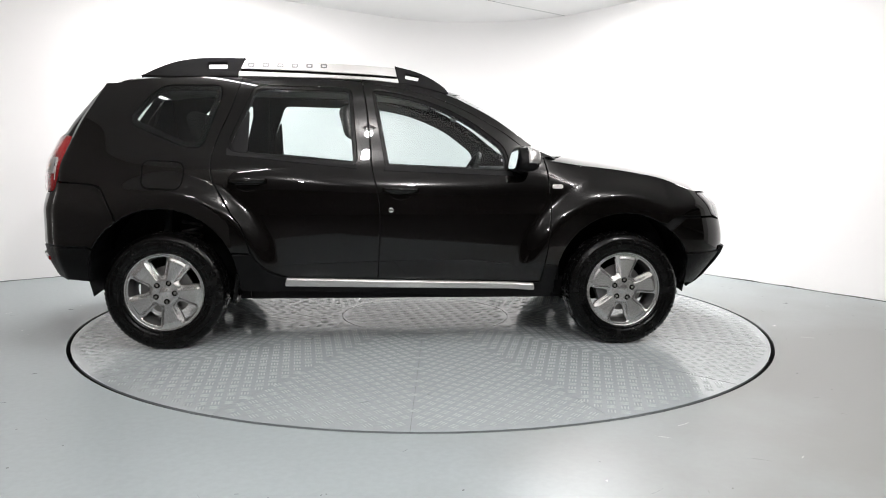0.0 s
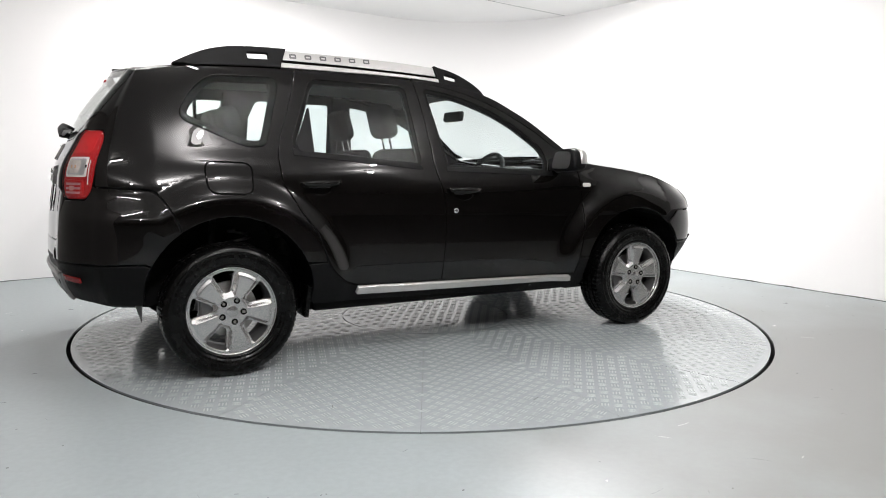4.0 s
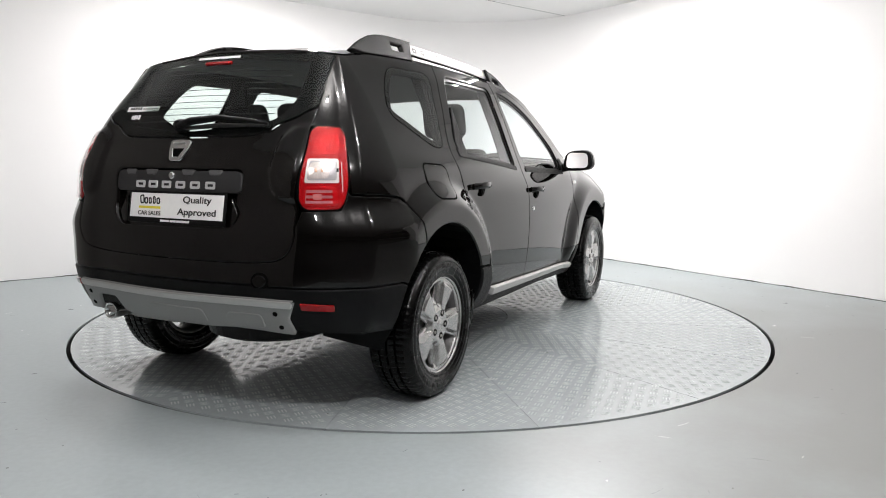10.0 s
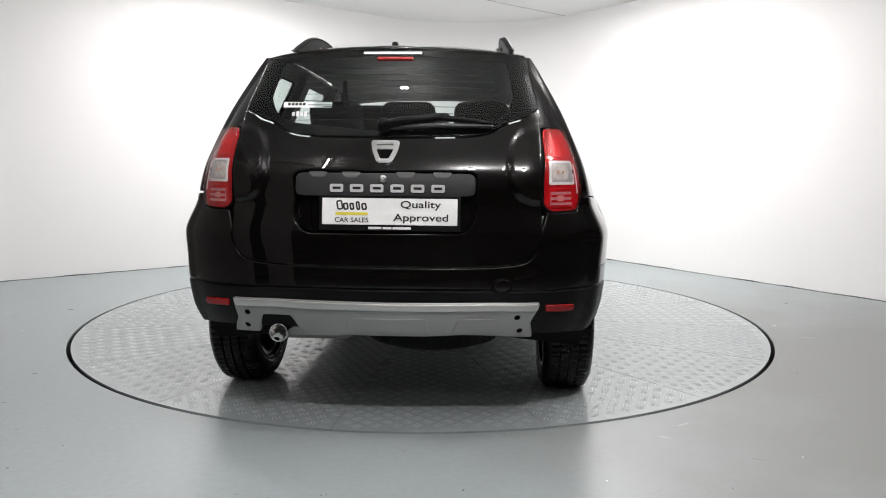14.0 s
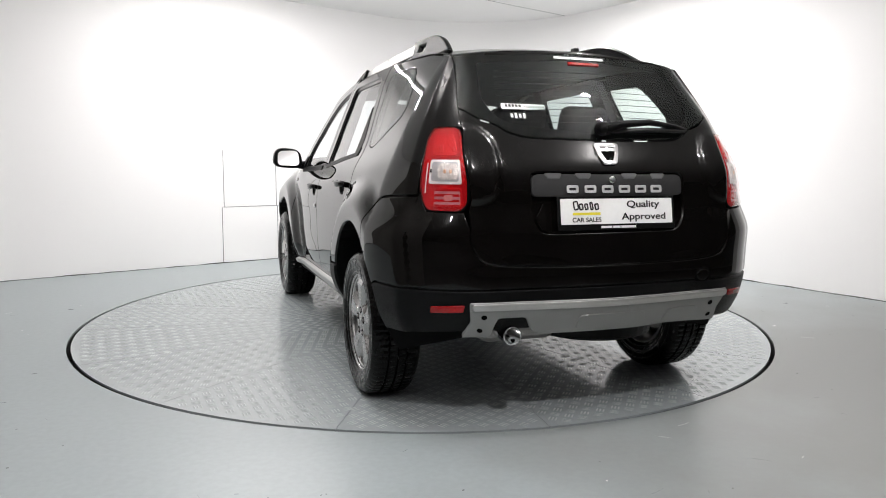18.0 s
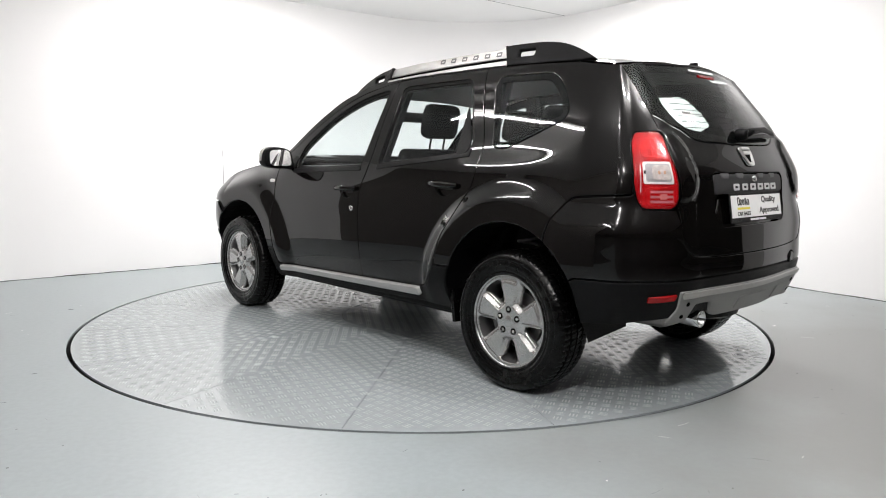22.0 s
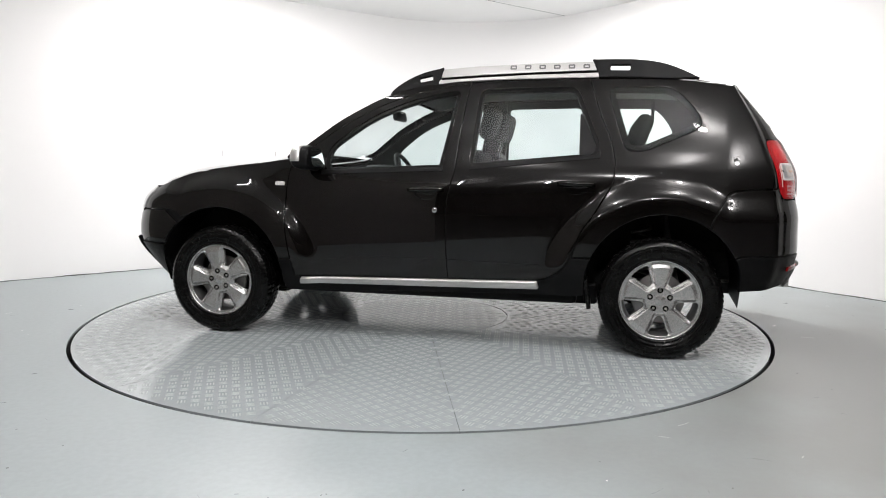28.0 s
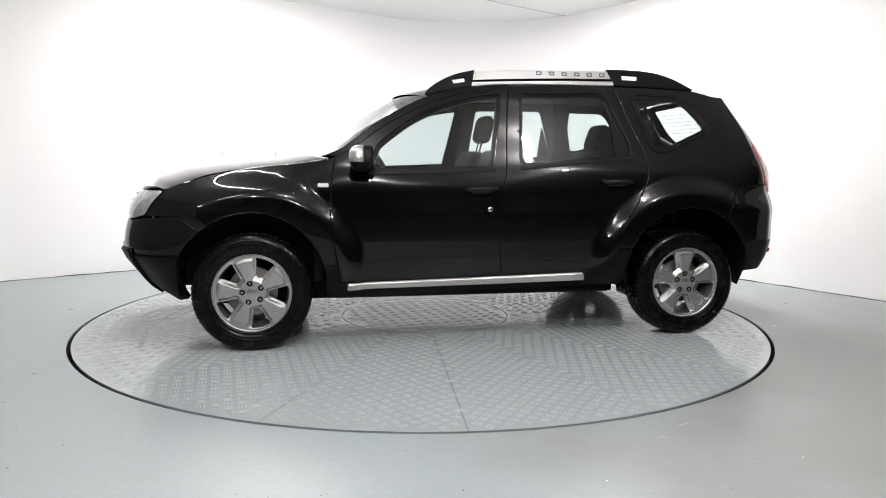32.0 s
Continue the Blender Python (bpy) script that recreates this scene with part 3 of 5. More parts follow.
def sheet(outline, holes=(), gap=0.03, fn=skin_round, offset=0.0, hem=0.014, trim=0.0058, lip=0.0034, sides=(1,), flip=1, back=False):
    """Vertices, faces and normals of a panel: the outline less its holes, laid on fn, with rounded turned-in edges."""
    loops = []
    for n, poly in enumerate((outline, *holes)):
        p = np.array(poly, float)
        if (turning(p) < 0) != (n > 0):
            p = p[::-1]
        p = dense([tuple(q) for q in p], gap)
        loops.append(p - trim * outward(p))
    lo, hi = loops[0].min(0), loops[0].max(0)
    xs, ys = np.arange(lo[0], hi[0], gap), np.arange(lo[1], hi[1], gap * 0.87)
    g = np.array([(x + (0.5 * gap if j % 2 else 0), y) for j, y in enumerate(ys) for x in xs]).reshape(-1, 2)
    ok = within(loops[0], g) if len(g) else np.zeros(0, bool)
    for h in loops[1:]:
        ok &= ~within(h, g)
    edge = np.concatenate(loops)
    g = g[ok]
    if len(g):
        near = np.array([np.min(np.sum((edge - q) ** 2, 1)) for q in g])
        g = g[near > (0.55 * gap) ** 2]
    pts = np.concatenate([edge, g])
    edges, at = [], 0
    for p in loops:
        edges += [(at + i, at + (i + 1) % len(p)) for i in range(len(p))]
        at += len(p)
    vs, _, fs, *_ = geometry.delaunay_2d_cdt([Vector(q) for q in pts], edges, [], 0, 1e-6)
    vs, fs = np.array([tuple(v) for v in vs]), np.array([f for f in fs if len(f) == 3])
    mid = vs[fs].mean(1)
    ok = within(loops[0], mid)
    for h in loops[1:]:
        ok &= ~within(h, mid)
    fs = fs[ok]

    def frame_at(q):
        e = 2e-4
        p = fn(q[:, 0], q[:, 1])
        du = (fn(q[:, 0] + e, q[:, 1]) - fn(q[:, 0] - e, q[:, 1])) / (2 * e)
        dv = (fn(q[:, 0], q[:, 1] + e) - fn(q[:, 0], q[:, 1] - e)) / (2 * e)
        n = -flip * np.cross(du, dv)
        return p, n / np.maximum(np.linalg.norm(n, axis=1, keepdims=True), 1e-9), du, dv

    p, n, du, dv = frame_at(vs)
    verts, norms = [p + n * offset], [n]
    faces = [tuple(f[::-1]) if flip > 0 else tuple(f) for f in fs]
    base = len(vs)
    for q in loops:
        out = outward(q)
        p, n, du, dv = frame_at(q)
        o3 = du * out[:, :1] + dv * out[:, 1:]
        o3 /= np.maximum(np.linalg.norm(o3, axis=1, keepdims=True), 1e-9)
        k = len(q)
        rings = [(p + n * offset, n), (p + n * (offset - lip) + o3 * lip, (n + o3) / math.sqrt(2)), (p + n * (offset - hem) + o3 * lip, o3)]
        for a, b in rings:
            verts.append(a)
            norms.append(b)
        for r in range(2):
            for i in range(k):
                j = (i + 1) % k
                a, b, c, d = base + r * k + i, base + r * k + j, base + (r + 1) * k + j, base + (r + 1) * k + i
                faces.append((a, b, c, d) if flip > 0 else (d, c, b, a))
        base += 3 * k
    if back:
        p, n, _, _ = frame_at(vs)
        verts.append(p + n * (offset - hem))
        norms.append(-n)
        faces += [(tuple(f + base) if flip > 0 else tuple(f[::-1] + base)) for f in fs]
    return np.concatenate(verts), faces, np.concatenate(norms)


def sheet_mesh(name, mat, data, side=1):
    v, f, n = data
    if side < 0:
        v, n, f = v * (1, -1, 1), n * (1, -1, 1), [tuple(reversed(q)) for q in f]
    return mesh_of(name, v, f, mat, True, n)


def panel(name, mat, parent, outline, holes=(), side=1, label="", **how):
    return part(name, sheet_mesh(name, mat, sheet(outline, holes, **how), side), None, parent, label)


def grid_mesh(name, fn, nu, nv, mat, up=True):
    """A smooth sheet over u, v in 0..1."""
    u, v = np.meshgrid(np.linspace(0, 1, nu), np.linspace(0, 1, nv), indexing="ij")
    p = fn(u.ravel(), v.ravel())
    e = 1e-3
    n = np.cross(fn(np.clip(u.ravel() + e, 0, 1), v.ravel()) - fn(np.clip(u.ravel() - e, 0, 1), v.ravel()),
                 fn(u.ravel(), np.clip(v.ravel() + e, 0, 1)) - fn(u.ravel(), np.clip(v.ravel() - e, 0, 1)))
    n /= np.maximum(np.linalg.norm(n, axis=1, keepdims=True), 1e-12)
    faces = [(i * nv + j, (i + 1) * nv + j, (i + 1) * nv + j + 1, i * nv + j + 1) for i in range(nu - 1) for j in range(nv - 1)]
    if (n[:, 2].mean() < 0) == up:
        n, faces = -n, [tuple(reversed(f)) for f in faces]
    return mesh_of(name, p, faces, mat, True, n)


def upright(y):
    """A flat sheet in the plane y, for things cut out of a side view."""
    def fn(s, z):
        s, z = np.broadcast_arrays(np.asarray(s, float), np.asarray(z, float))
        return np.stack([s, np.full_like(s, y), z], -1)
    return fn


# ---- the car ----
car = new("car")
tagged(car, "glossy black compact five-door SUV with silver roof rails on a turntable", "car")

B_LINE = [(-0.220, 1.555), (-0.192, 1.378), (-0.175, 1.207), (-0.162, 1.040), (-0.138, 0.941), (-0.120, 0.841), (-0.115, 0.707), (-0.122, 0.535), (-0.129, 0.394)]
C_LINE = [(-0.916, 1.574), (-0.982, 1.365), (-1.035, 1.235), (-1.066, 1.125), (-1.069, 1.047), (-1.057, 0.963), (-1.012, 0.886), (-0.953, 0.786),
          (-0.897, 0.706), (-0.855, 0.592), (-0.815, 0.515), (-0.760, 0.460), (-0.700, 0.425), (-0.640, 0.407)]
A_LINE = [(0.855, 1.115), (0.874, 1.031), (0.885, 0.932), (0.892, 0.800), (0.884, 0.703), (0.869, 0.569), (0.851, 0.466), (0.835, 0.376)]
PILLAR = [(0.855, 1.115), (0.745, 1.170), (0.610, 1.268), (0.470, 1.350), (0.315, 1.425), (0.120, 1.492), (-0.080, 1.535), (-0.220, 1.555)]
SCREEN = [(0.905, 1.120), (0.823, 1.156), (0.724, 1.228), (0.592, 1.325), (0.457, 1.402), (0.304, 1.473), (0.100, 1.530), (-0.080, 1.556), (-0.220, 1.566)]
HOOD = [(0.905, 1.093), (1.059, 1.071), (1.231, 1.053), (1.401, 1.031), (1.567, 1.000), (1.700, 0.962), (1.790, 0.935), (1.850, 0.915)]
ROOF = [(0.304, 1.473), (0.100, 1.530), (-0.080, 1.556), (-0.220, 1.566), (-0.510, 1.573), (-0.916, 1.577), (-1.200, 1.574), (-1.480, 1.562), (-1.660, 1.532)]


def arch(ax, a0, a1, r0, r1, n=20):
    """The edge of a wheel arch, from angle a0 to a1 in degrees (0 is ahead, 90 is up)."""
    out = []
    for k in range(n + 1):
        a = radians(a0 + (a1 - a0) * k / n)
        r = r0 + r1 * abs(math.sin(a))
        out.append((ax + r * math.cos(a), WHEEL_Z + r * math.sin(a)))
    return out


def rear_arch(a0, a1):
    return arch(-AXLE, a0, a1, 0.410, 0.065)


def front_arch(a0, a1):
    return arch(AXLE, a0, a1, 0.410, 0.046)


FRONT_WINDOW = catmull([(0.623, 1.027), (0.641, 1.090), (0.612, 1.174), (0.539, 1.238)], 4)[:-1] + catmull(
    [(0.539, 1.238), (0.422, 1.321), (0.286, 1.391), (0.116, 1.452), (-0.022, 1.484), (-0.115, 1.499)], 4)[:-1] + rounded(
    [(-0.100, 1.4985), (-0.162, 1.503), (-0.122, 1.275)], 0.03)[6:12] + [(-0.122, 1.275), (-0.082, 1.060), (-0.070, 1.051), (0.183, 1.040), (0.416, 1.031)]
REAR_WINDOW = rounded([(-0.283, 1.512), (-0.845, 1.521), (-0.985, 1.180), (-0.955, 1.125), (-0.245, 1.060)], 0.05, 6)
QUARTER_WINDOW = rounded([(-1.012, 1.518), (-1.375, 1.513), (-1.470, 1.425), (-1.553, 1.292), (-1.225, 1.150), (-1.125, 1.152)], 0.075, 7)

LAMP_TOP, LAMP_LOW = 1.213, 0.895
LAMP = rounded([(-1.968, LAMP_TOP - 0.035), (-1.990, LAMP_TOP), (tail_s(0.603, LAMP_TOP), LAMP_TOP + 0.004), (tail_s(0.612, 1.05), 1.05),
                (tail_s(0.622, LAMP_LOW), LAMP_LOW), (-2.015, LAMP_LOW + 0.004), (-1.990, 0.925), (-1.969, 0.990)], 0.048, 7)
GATE_EDGE = [(tail_s(0.540, 1.525), 1.525), (tail_s(0.565, 1.42), 1.42), (tail_s(0.592, 1.296), 1.296), (tail_s(0.598, LAMP_TOP), LAMP_TOP), (tail_s(0.608, 1.05), 1.05),
             (tail_s(0.606, LAMP_LOW), LAMP_LOW)]
GATE_LOW = [(tail_s(0.604, 0.828), 0.828), (tail_s(0.594, 0.752), 0.752), (tail_s(0.552, 0.705), 0.705), (tail_s(0.460, 0.686), 0.686), (tail_s(0.30, 0.680), 0.680), (TAIL_MID, 0.679)]


def mirrored(pts):
    return [(2 * TAIL_MID - s, z) for s, z in reversed(pts)]


def sides():
    return ((1, "left"), (-1, "right"))


def glazed(parent, outline, side, frit, mat, rubber, name="window_glass", depth=-0.010, clear=None):
    """A pane with a dark border, set a little into its opening."""
    panel("window_seal", M[rubber], parent, outline, [clear or inset(dense(outline, 0.02), frit)], side=side, offset=depth + 0.002, hem=0.006, trim=0.0, gap=0.03)
    pane = panel(name, mat, parent, inset(dense(outline, 0.02), 0.004), side=side, offset=depth - 0.003 if rubber == "seal" else depth + 0.005, hem=0.003, trim=0.0, gap=0.05)
    return pane


def scoop_outline(x, z):
    return [(x + 0.066 * math.cos(a), z + 0.008 - 0.060 * math.sin(a) ** 0.8) for a in (math.pi * k / 16 for k in range(17))]


def door_handle(parent, side, x, z, tilt):
    """A flap handle over the scoop in the door."""
    c = skin(np.array([x]), np.array([z]))[0]
    y = c[1]
    panel("handle_scoop", M["paint"], parent, inset(scoop_outline(x, z), -0.004), side=side, offset=-0.020, hem=0.004, gap=0.03, trim=0.0)
    pts = []
    for k in range(9):
        t = k / 8
        px = x + 0.105 - 0.21 * t
        pts.append((px, side * (y + 0.012 + 0.024 * math.sin(math.pi * t) ** 0.6), z + 0.004 - tilt * (t - 0.5)))
    bm = bmesh.new()
    rings = []
    for k, p in enumerate(pts):
        h = 0.017 - 0.005 * abs(k - 4) / 4
        rings.append([bm.verts.new((p[0], p[1] + dy * 0.010, p[2] + dz * h)) for dy, dz in
                      ((-1, -1), (0.4, -0.9), (1, -0.3), (1, 0.5), (0.3, 1), (-1, 1))])
    for a, b in zip(rings, rings[1:]):
        for i in range(6):
            bm.faces.new((a[i], a[(i + 1) % 6], b[(i + 1) % 6], b[i]))
    bm.faces.new(rings[0])
    bm.faces.new(rings[-1])
    bmesh.ops.recalc_face_normals(bm, faces=bm.faces)
    part("door_handle", bm, M["paint"], parent, "glossy black pull handle", smooth=True)


def build_front_door(side):
    low = [(0.383, 0.381)]
    line = catmull(A_LINE, 5)
    outline = catmull(B_LINE, 5) + low + line[::-1] + catmull(PILLAR, 5)[1:-1]
    door = panel("front_door", M["paint"], car, outline, [FRONT_WINDOW, scoop_outline(0.004, 0.917)], side=side, gap=0.021)
    glazed(door, FRONT_WINDOW, side, 0.013, M["glass"], "seal")
    strip = [(0.660, 1.026), (-0.085, 1.050), (-0.090, 1.030), (0.665, 1.004)]
    panel("belt_moulding", M["plastic"], door, strip, side=side, offset=0.005, hem=0.010, trim=0.0)
    door_handle(door, side, 0.004, 0.917, -0.004)
    c = skin(np.array([-0.052]), np.array([0.803]))[0]
    part("key_lock", lathe_bm([(0.0, 0.006), (0.008, 0.007), (0.014, 0.005), (0.017, 0.0), (0.017, -0.01)], 20), M["chrome"], door, "round chrome key lock", smooth=True,
         m=pose(c[0], side * c[1], c[2], 0, 0, 0 if side > 0 else 180))
    return door


def build_rear_door(side):
    outline = catmull(C_LINE, 5)[::-1] + [(-0.510, 1.571)] + catmull(B_LINE, 5) + [(-0.40, 0.401)]
    door = panel("rear_door", M["paint"], car, outline, [REAR_WINDOW, scoop_outline(-0.862, 0.962)], side=side, gap=0.021)
    glazed(door, REAR_WINDOW, side, 0.013, M["glass"], "seal")
    sail = rounded([(-0.872, 1.372), (-0.962, 1.175), (-0.945, 1.132), (-0.874, 1.126)], 0.02)
    panel("corner_trim", M["plastic"], door, sail, side=side, offset=-0.003, hem=0.006, trim=0.0)
    strip = [(-0.255, 1.058), (-0.955, 1.124), (-0.985, 1.150), (-0.985, 1.112), (-0.250, 1.040)]
    panel("belt_moulding", M["plastic"], door, strip, side=side, offset=0.005, hem=0.010, trim=0.0)
    door_handle(door, side, -0.862, 0.962, 0.006)
    return door


def build_quarter(side):
    lamp_side = [(tail_s(0.598, LAMP_TOP), LAMP_TOP + 0.004), (-1.994, LAMP_TOP + 0.003), (-1.974, LAMP_TOP - 0.012), (-1.965, LAMP_TOP - 0.045), (-1.963, 0.955)]
    seam = [(-1.963, 0.955), (-1.80, 0.947), (-1.700, 0.938), (-1.660, 0.915), (-1.615, 0.845), (-1.580, 0.775)]
    outline = ([(-0.916, 1.574), (-1.200, 1.571), (-1.480, 1.559)] + [(-1.655, 1.530)] + GATE_EDGE[:3] + lamp_side + catmull(seam, 4)[1:]
               + rear_arch(120, 31) + [(-0.850, 0.556)] + catmull(C_LINE[:10], 5)[::-1][:-1])
    wing = panel("quarter_panel", M["paint"], car, outline, [QUARTER_WINDOW], side=side, gap=0.020)
    glazed(wing, QUARTER_WINDOW, side, 0.030, M["glass_dark"], "gap", depth=-0.004)
    if side < 0:
        flap = rounded([(-1.445, 1.077), (-1.213, 1.067), (-1.222, 0.913), (-1.437, 0.922)], 0.05, 7)
        panel("fuel_flap_gap", M["gap"], wing, inset(flap, -0.004), side=side, offset=0.0006, hem=0.002, trim=0.0)
        panel("fuel_flap", M["paint"], wing, flap, side=side, offset=0.0022, hem=0.004, label="rounded black fuel filler flap")
    return wing


def build_fender(side):
    seam = [(1.918, 0.767), (1.80, 0.769), (1.692, 0.771), (1.632, 0.760), (1.585, 0.725)]
    outline = (catmull(HOOD, 4) + [(1.846, 0.90)] + catmull(seam, 4) + front_arch(57, 160)[1:] + [(0.858, 0.483)] + catmull(A_LINE[:7], 5)[::-1][1:])
    wing = panel("front_fender", M["paint"], car, outline, side=side, gap=0.021)
    c = skin(np.array([0.932]), np.array([0.942]))[0]
    blink = rounded([(0.966, 0.957), (0.897, 0.957), (0.897, 0.928), (0.966, 0.928)], 0.014)
    panel("side_indicator", M["lens_clear"], wing, blink, side=side, offset=0.008, hem=0.010, label="small clear side indicator")
    return wing


def build_sill(side):
    top = [(0.850, 0.478), (0.835, 0.372), (0.383, 0.377), (-0.129, 0.390), (-0.640, 0.403)] + [(s, z - 0.004) for s, z in C_LINE[9:][::-1][1:]]
    outline = top + [(-0.850, 0.553)] + rear_arch(31, 2)[1:] + [(-0.905, 0.325), (-0.648, 0.322), (-0.131, 0.310), (0.384, 0.291), (0.900, 0.277)] + front_arch(182, 160)[1:]
    sill = panel("sill_cladding", M["plastic"], car, outline, side=side, gap=0.04, offset=0.004, hem=0.03)
    strip = rounded([(0.795, 0.371), (-0.655, 0.407), (-0.667, 0.366), (0.800, 0.338)], 0.008)
    panel("sill_strip", M["silver"], sill, strip, side=side, offset=0.030, hem=0.030, gap=0.05, lip=0.006, label="brushed silver strip along the sill")
    return sill


for side, _ in sides():
    build_front_door(side)
    build_rear_door(side)
    build_quarter(side)
    build_fender(side)
    build_sill(side)
    panel("windscreen_pillar", M["paint"], car, catmull(PILLAR, 4) + catmull(SCREEN, 4)[::-1], side=side, gap=0.03, trim=0.001)


# roof, windscreen and bonnet
def roof_fn(u, v):
    edge = np.array(catmull(ROOF, 8))
    k = u * (len(edge) - 1)
    x = np.interp(k, np.arange(len(edge)), edge[:, 0])
    z = np.interp(k, np.arange(len(edge)), edge[:, 1])
    w = half_width(x, z) - 0.003
    q = 2 * v - 1
    back, front = step(u, 0.75, 1.0), 1 - step(u, 0.0, 0.3)
    bulge = 1 - q**2
    return np.stack([x - 0.065 * back * bulge + 0.12 * front * bulge, w * q, z + (0.045 - 0.012 * back) * (1 - np.abs(q) ** 2.6)], -1)


part("roof", grid_mesh("roof", roof_fn, 50, 40, M["paint"]), None, car)


def screen_fn(u, v):
    edge = np.array(catmull(SCREEN[:6], 8))
    k = u * (len(edge) - 1)
    x = np.interp(k, np.arange(len(edge)), edge[:, 0])
    z = np.interp(k, np.arange(len(edge)), edge[:, 1])
    w = half_width(x, z) - 0.004
    q = 2 * v - 1
    return np.stack([x + (0.15 - 0.05 * u) * (1 - q**2), w * q, z - 0.045 * (1 - u) * (1 - q**2) + 0.045 * u * (1 - np.abs(q) ** 2.6)], -1)


part("windscreen", grid_mesh("windscreen", screen_fn, 26, 30, M["glass_clear"]), None, car)


def hood_fn(u, v):
    edge = np.array(catmull(HOOD, 8))
    k = u * (len(edge) - 1)
    x = np.interp(k, np.arange(len(edge)), edge[:, 0])
    z = np.interp(k, np.arange(len(edge)), edge[:, 1])
    w = skin(x, z)[..., 1] - 0.004
    xs = skin(x, z)[..., 0]
    q = 2 * v - 1
    crown = 0.034 * (1 - np.abs(q) ** 3.0)
    return np.stack([xs + (0.20 - 0.02 * u) * (1 - q**2), w * q, z + crown * (1 + 0.35 * u) * (1 - 0.55 * step(u, 0.86, 1.0))], -1)


part("bonnet", grid_mesh("bonnet", hood_fn, 40, 36, M["paint"]), None, car)


def cowl_fn(u, v):
    q = 2 * v - 1
    return np.stack([0.900 + 0.22 * (1 - q**2) + 0.10 * (1 - u) - 0.05, 0.69 * q, 1.078 + 0.012 * u - 0.03 * (1 - q**2)], -1)


part("cowl", grid_mesh("cowl", cowl_fn, 4, 20, M["plastic"]), None, car, "black plastic scuttle below the windscreen")
for y, ln in ((0.30, 0.34), (-0.28, 0.42)):
    part("front_wiper", tube_bm([(1.02, y + 0.30, 1.085), (1.03, y + 0.1, 1.092), (1.06, y - ln + 0.2, 1.085)], [0.012, 0.009, 0.006], 8), M["plastic"], car)


# nose
NOSE_TOP = [(1.850, 0.915), (2.060, 0.925), (2.400, 0.925), (NOSE_MID, 0.925)]


def nose_mirrored(pts):
    return [(2 * NOSE_MID - s, z) for s, z in reversed(pts)]


for side, _ in sides():
    lamp = rounded([(1.858, 0.910), (2.330, 0.905), (2.300, 0.800), (2.06, 0.745), (1.925, 0.772)], 0.02)
    head = panel("headlamp", M["headlamp"], car, lamp, side=side, offset=0.004, hem=0.05, gap=0.03, label="clear headlamp with bright reflector")
    panel("lamp_surround", M["gap"], head, inset(lamp, -0.004), side=side, offset=-0.004, hem=0.02, trim=0.0)
outline = [(2.345, 0.905), (NOSE_MID, 0.915), (2 * NOSE_MID - 2.345, 0.905), (2 * NOSE_MID - 2.310, 0.765), (2.310, 0.765)]
grille = panel("grille", M["plastic"], car, outline, gap=0.05, hem=0.02)
for z in (0.80, 0.835, 0.87):
    panel("grille_bar", M["chrome"], grille, [(2.36, z + 0.008), (2 * NOSE_MID - 2.36, z + 0.008), (2 * NOSE_MID - 2.36, z - 0.008), (2.36, z - 0.008)], offset=0.014, hem=0.014, gap=0.05)
upper = [(1.915, 0.760), (2.06, 0.738), (2.30, 0.752), (NOSE_MID, 0.758)]
low_line = [(1.695, 0.546), (1.90, 0.546), (NOSE_MID, 0.546)]
outline = ([(1.700, 0.764)] + upper + nose_mirrored(upper)[1:] + [(2 * NOSE_MID - 1.700, 0.764)] + [(2 * NOSE_MID - s, z) for s, z in front_arch(52, 30)]
           + nose_mirrored(low_line)[1:-1] + [(NOSE_MID, 0.546)] + low_line[::-1][1:-1] + front_arch(30, 52))
bumper_f = panel("front_bumper", M["paint"], car, outline, gap=0.03)
bottom = [(1.762, 0.285), (1.90, 0.262), (2.25, 0.262), (NOSE_MID, 0.262)]
outline = (front_arch(29, 3)[::-1] + [(1.72, 0.541), (1.90, 0.541), (NOSE_MID, 0.541)] + nose_mirrored([(1.72, 0.541), (1.90, 0.541), (NOSE_MID, 0.541)])[1:]
           + [(2 * NOSE_MID - s, z) for s, z in front_arch(29, 3)] + nose_mirrored(bottom)[:-1] + bottom[::-1])
panel("bumper_lower", M["plastic"], bumper_f, outline, gap=0.04, offset=0.004, hem=0.03, label="matt black lower bumper")
lipz = [(2.02, 0.575), (2.30, 0.575), (2 * NOSE_MID - 2.30, 0.575), (2 * NOSE_MID - 2.02, 0.575), (2 * NOSE_MID - 2.10, 0.30), (2.10, 0.30)]
panel("skid_plate", M["plastic"], bumper_f, lipz, gap=0.05, offset=0.022, hem=0.02)

# tail: bumper, gate, lamps
top = [(-1.585, 0.770), (-1.615, 0.840), (-1.660, 0.911), (-1.700, 0.934), (-1.80, 0.943), (-1.960, 0.950), (-1.973, 0.962), (-1.990, 0.921), (-2.015, LAMP_LOW - 0.001),
       (tail_s(0.622, LAMP_LOW), LAMP_LOW - 0.004)] + catmull(GATE_LOW, 4)
arc = [q for q in rear_arch(121, 146)]
line_y = 0.594
outline = top + mirrored(top)[1:] + [(2 * TAIL_MID - s, z) for s, z in arc] + [(2 * TAIL_MID + 1.735, line_y), (TAIL_MID, line_y + 0.003), (-1.735, line_y)] + arc[::-1]
bumper_r = panel("rear_bumper", M["paint"], car, outline, gap=0.018, offset=0.002, hem=0.03, lip=0.004)
arc = rear_arch(147, 172)
bottom = [(-1.770, 0.395), (-1.90, 0.400), (-2.05, 0.415), (-2.2, 0.425), (TAIL_MID, 0.43)]
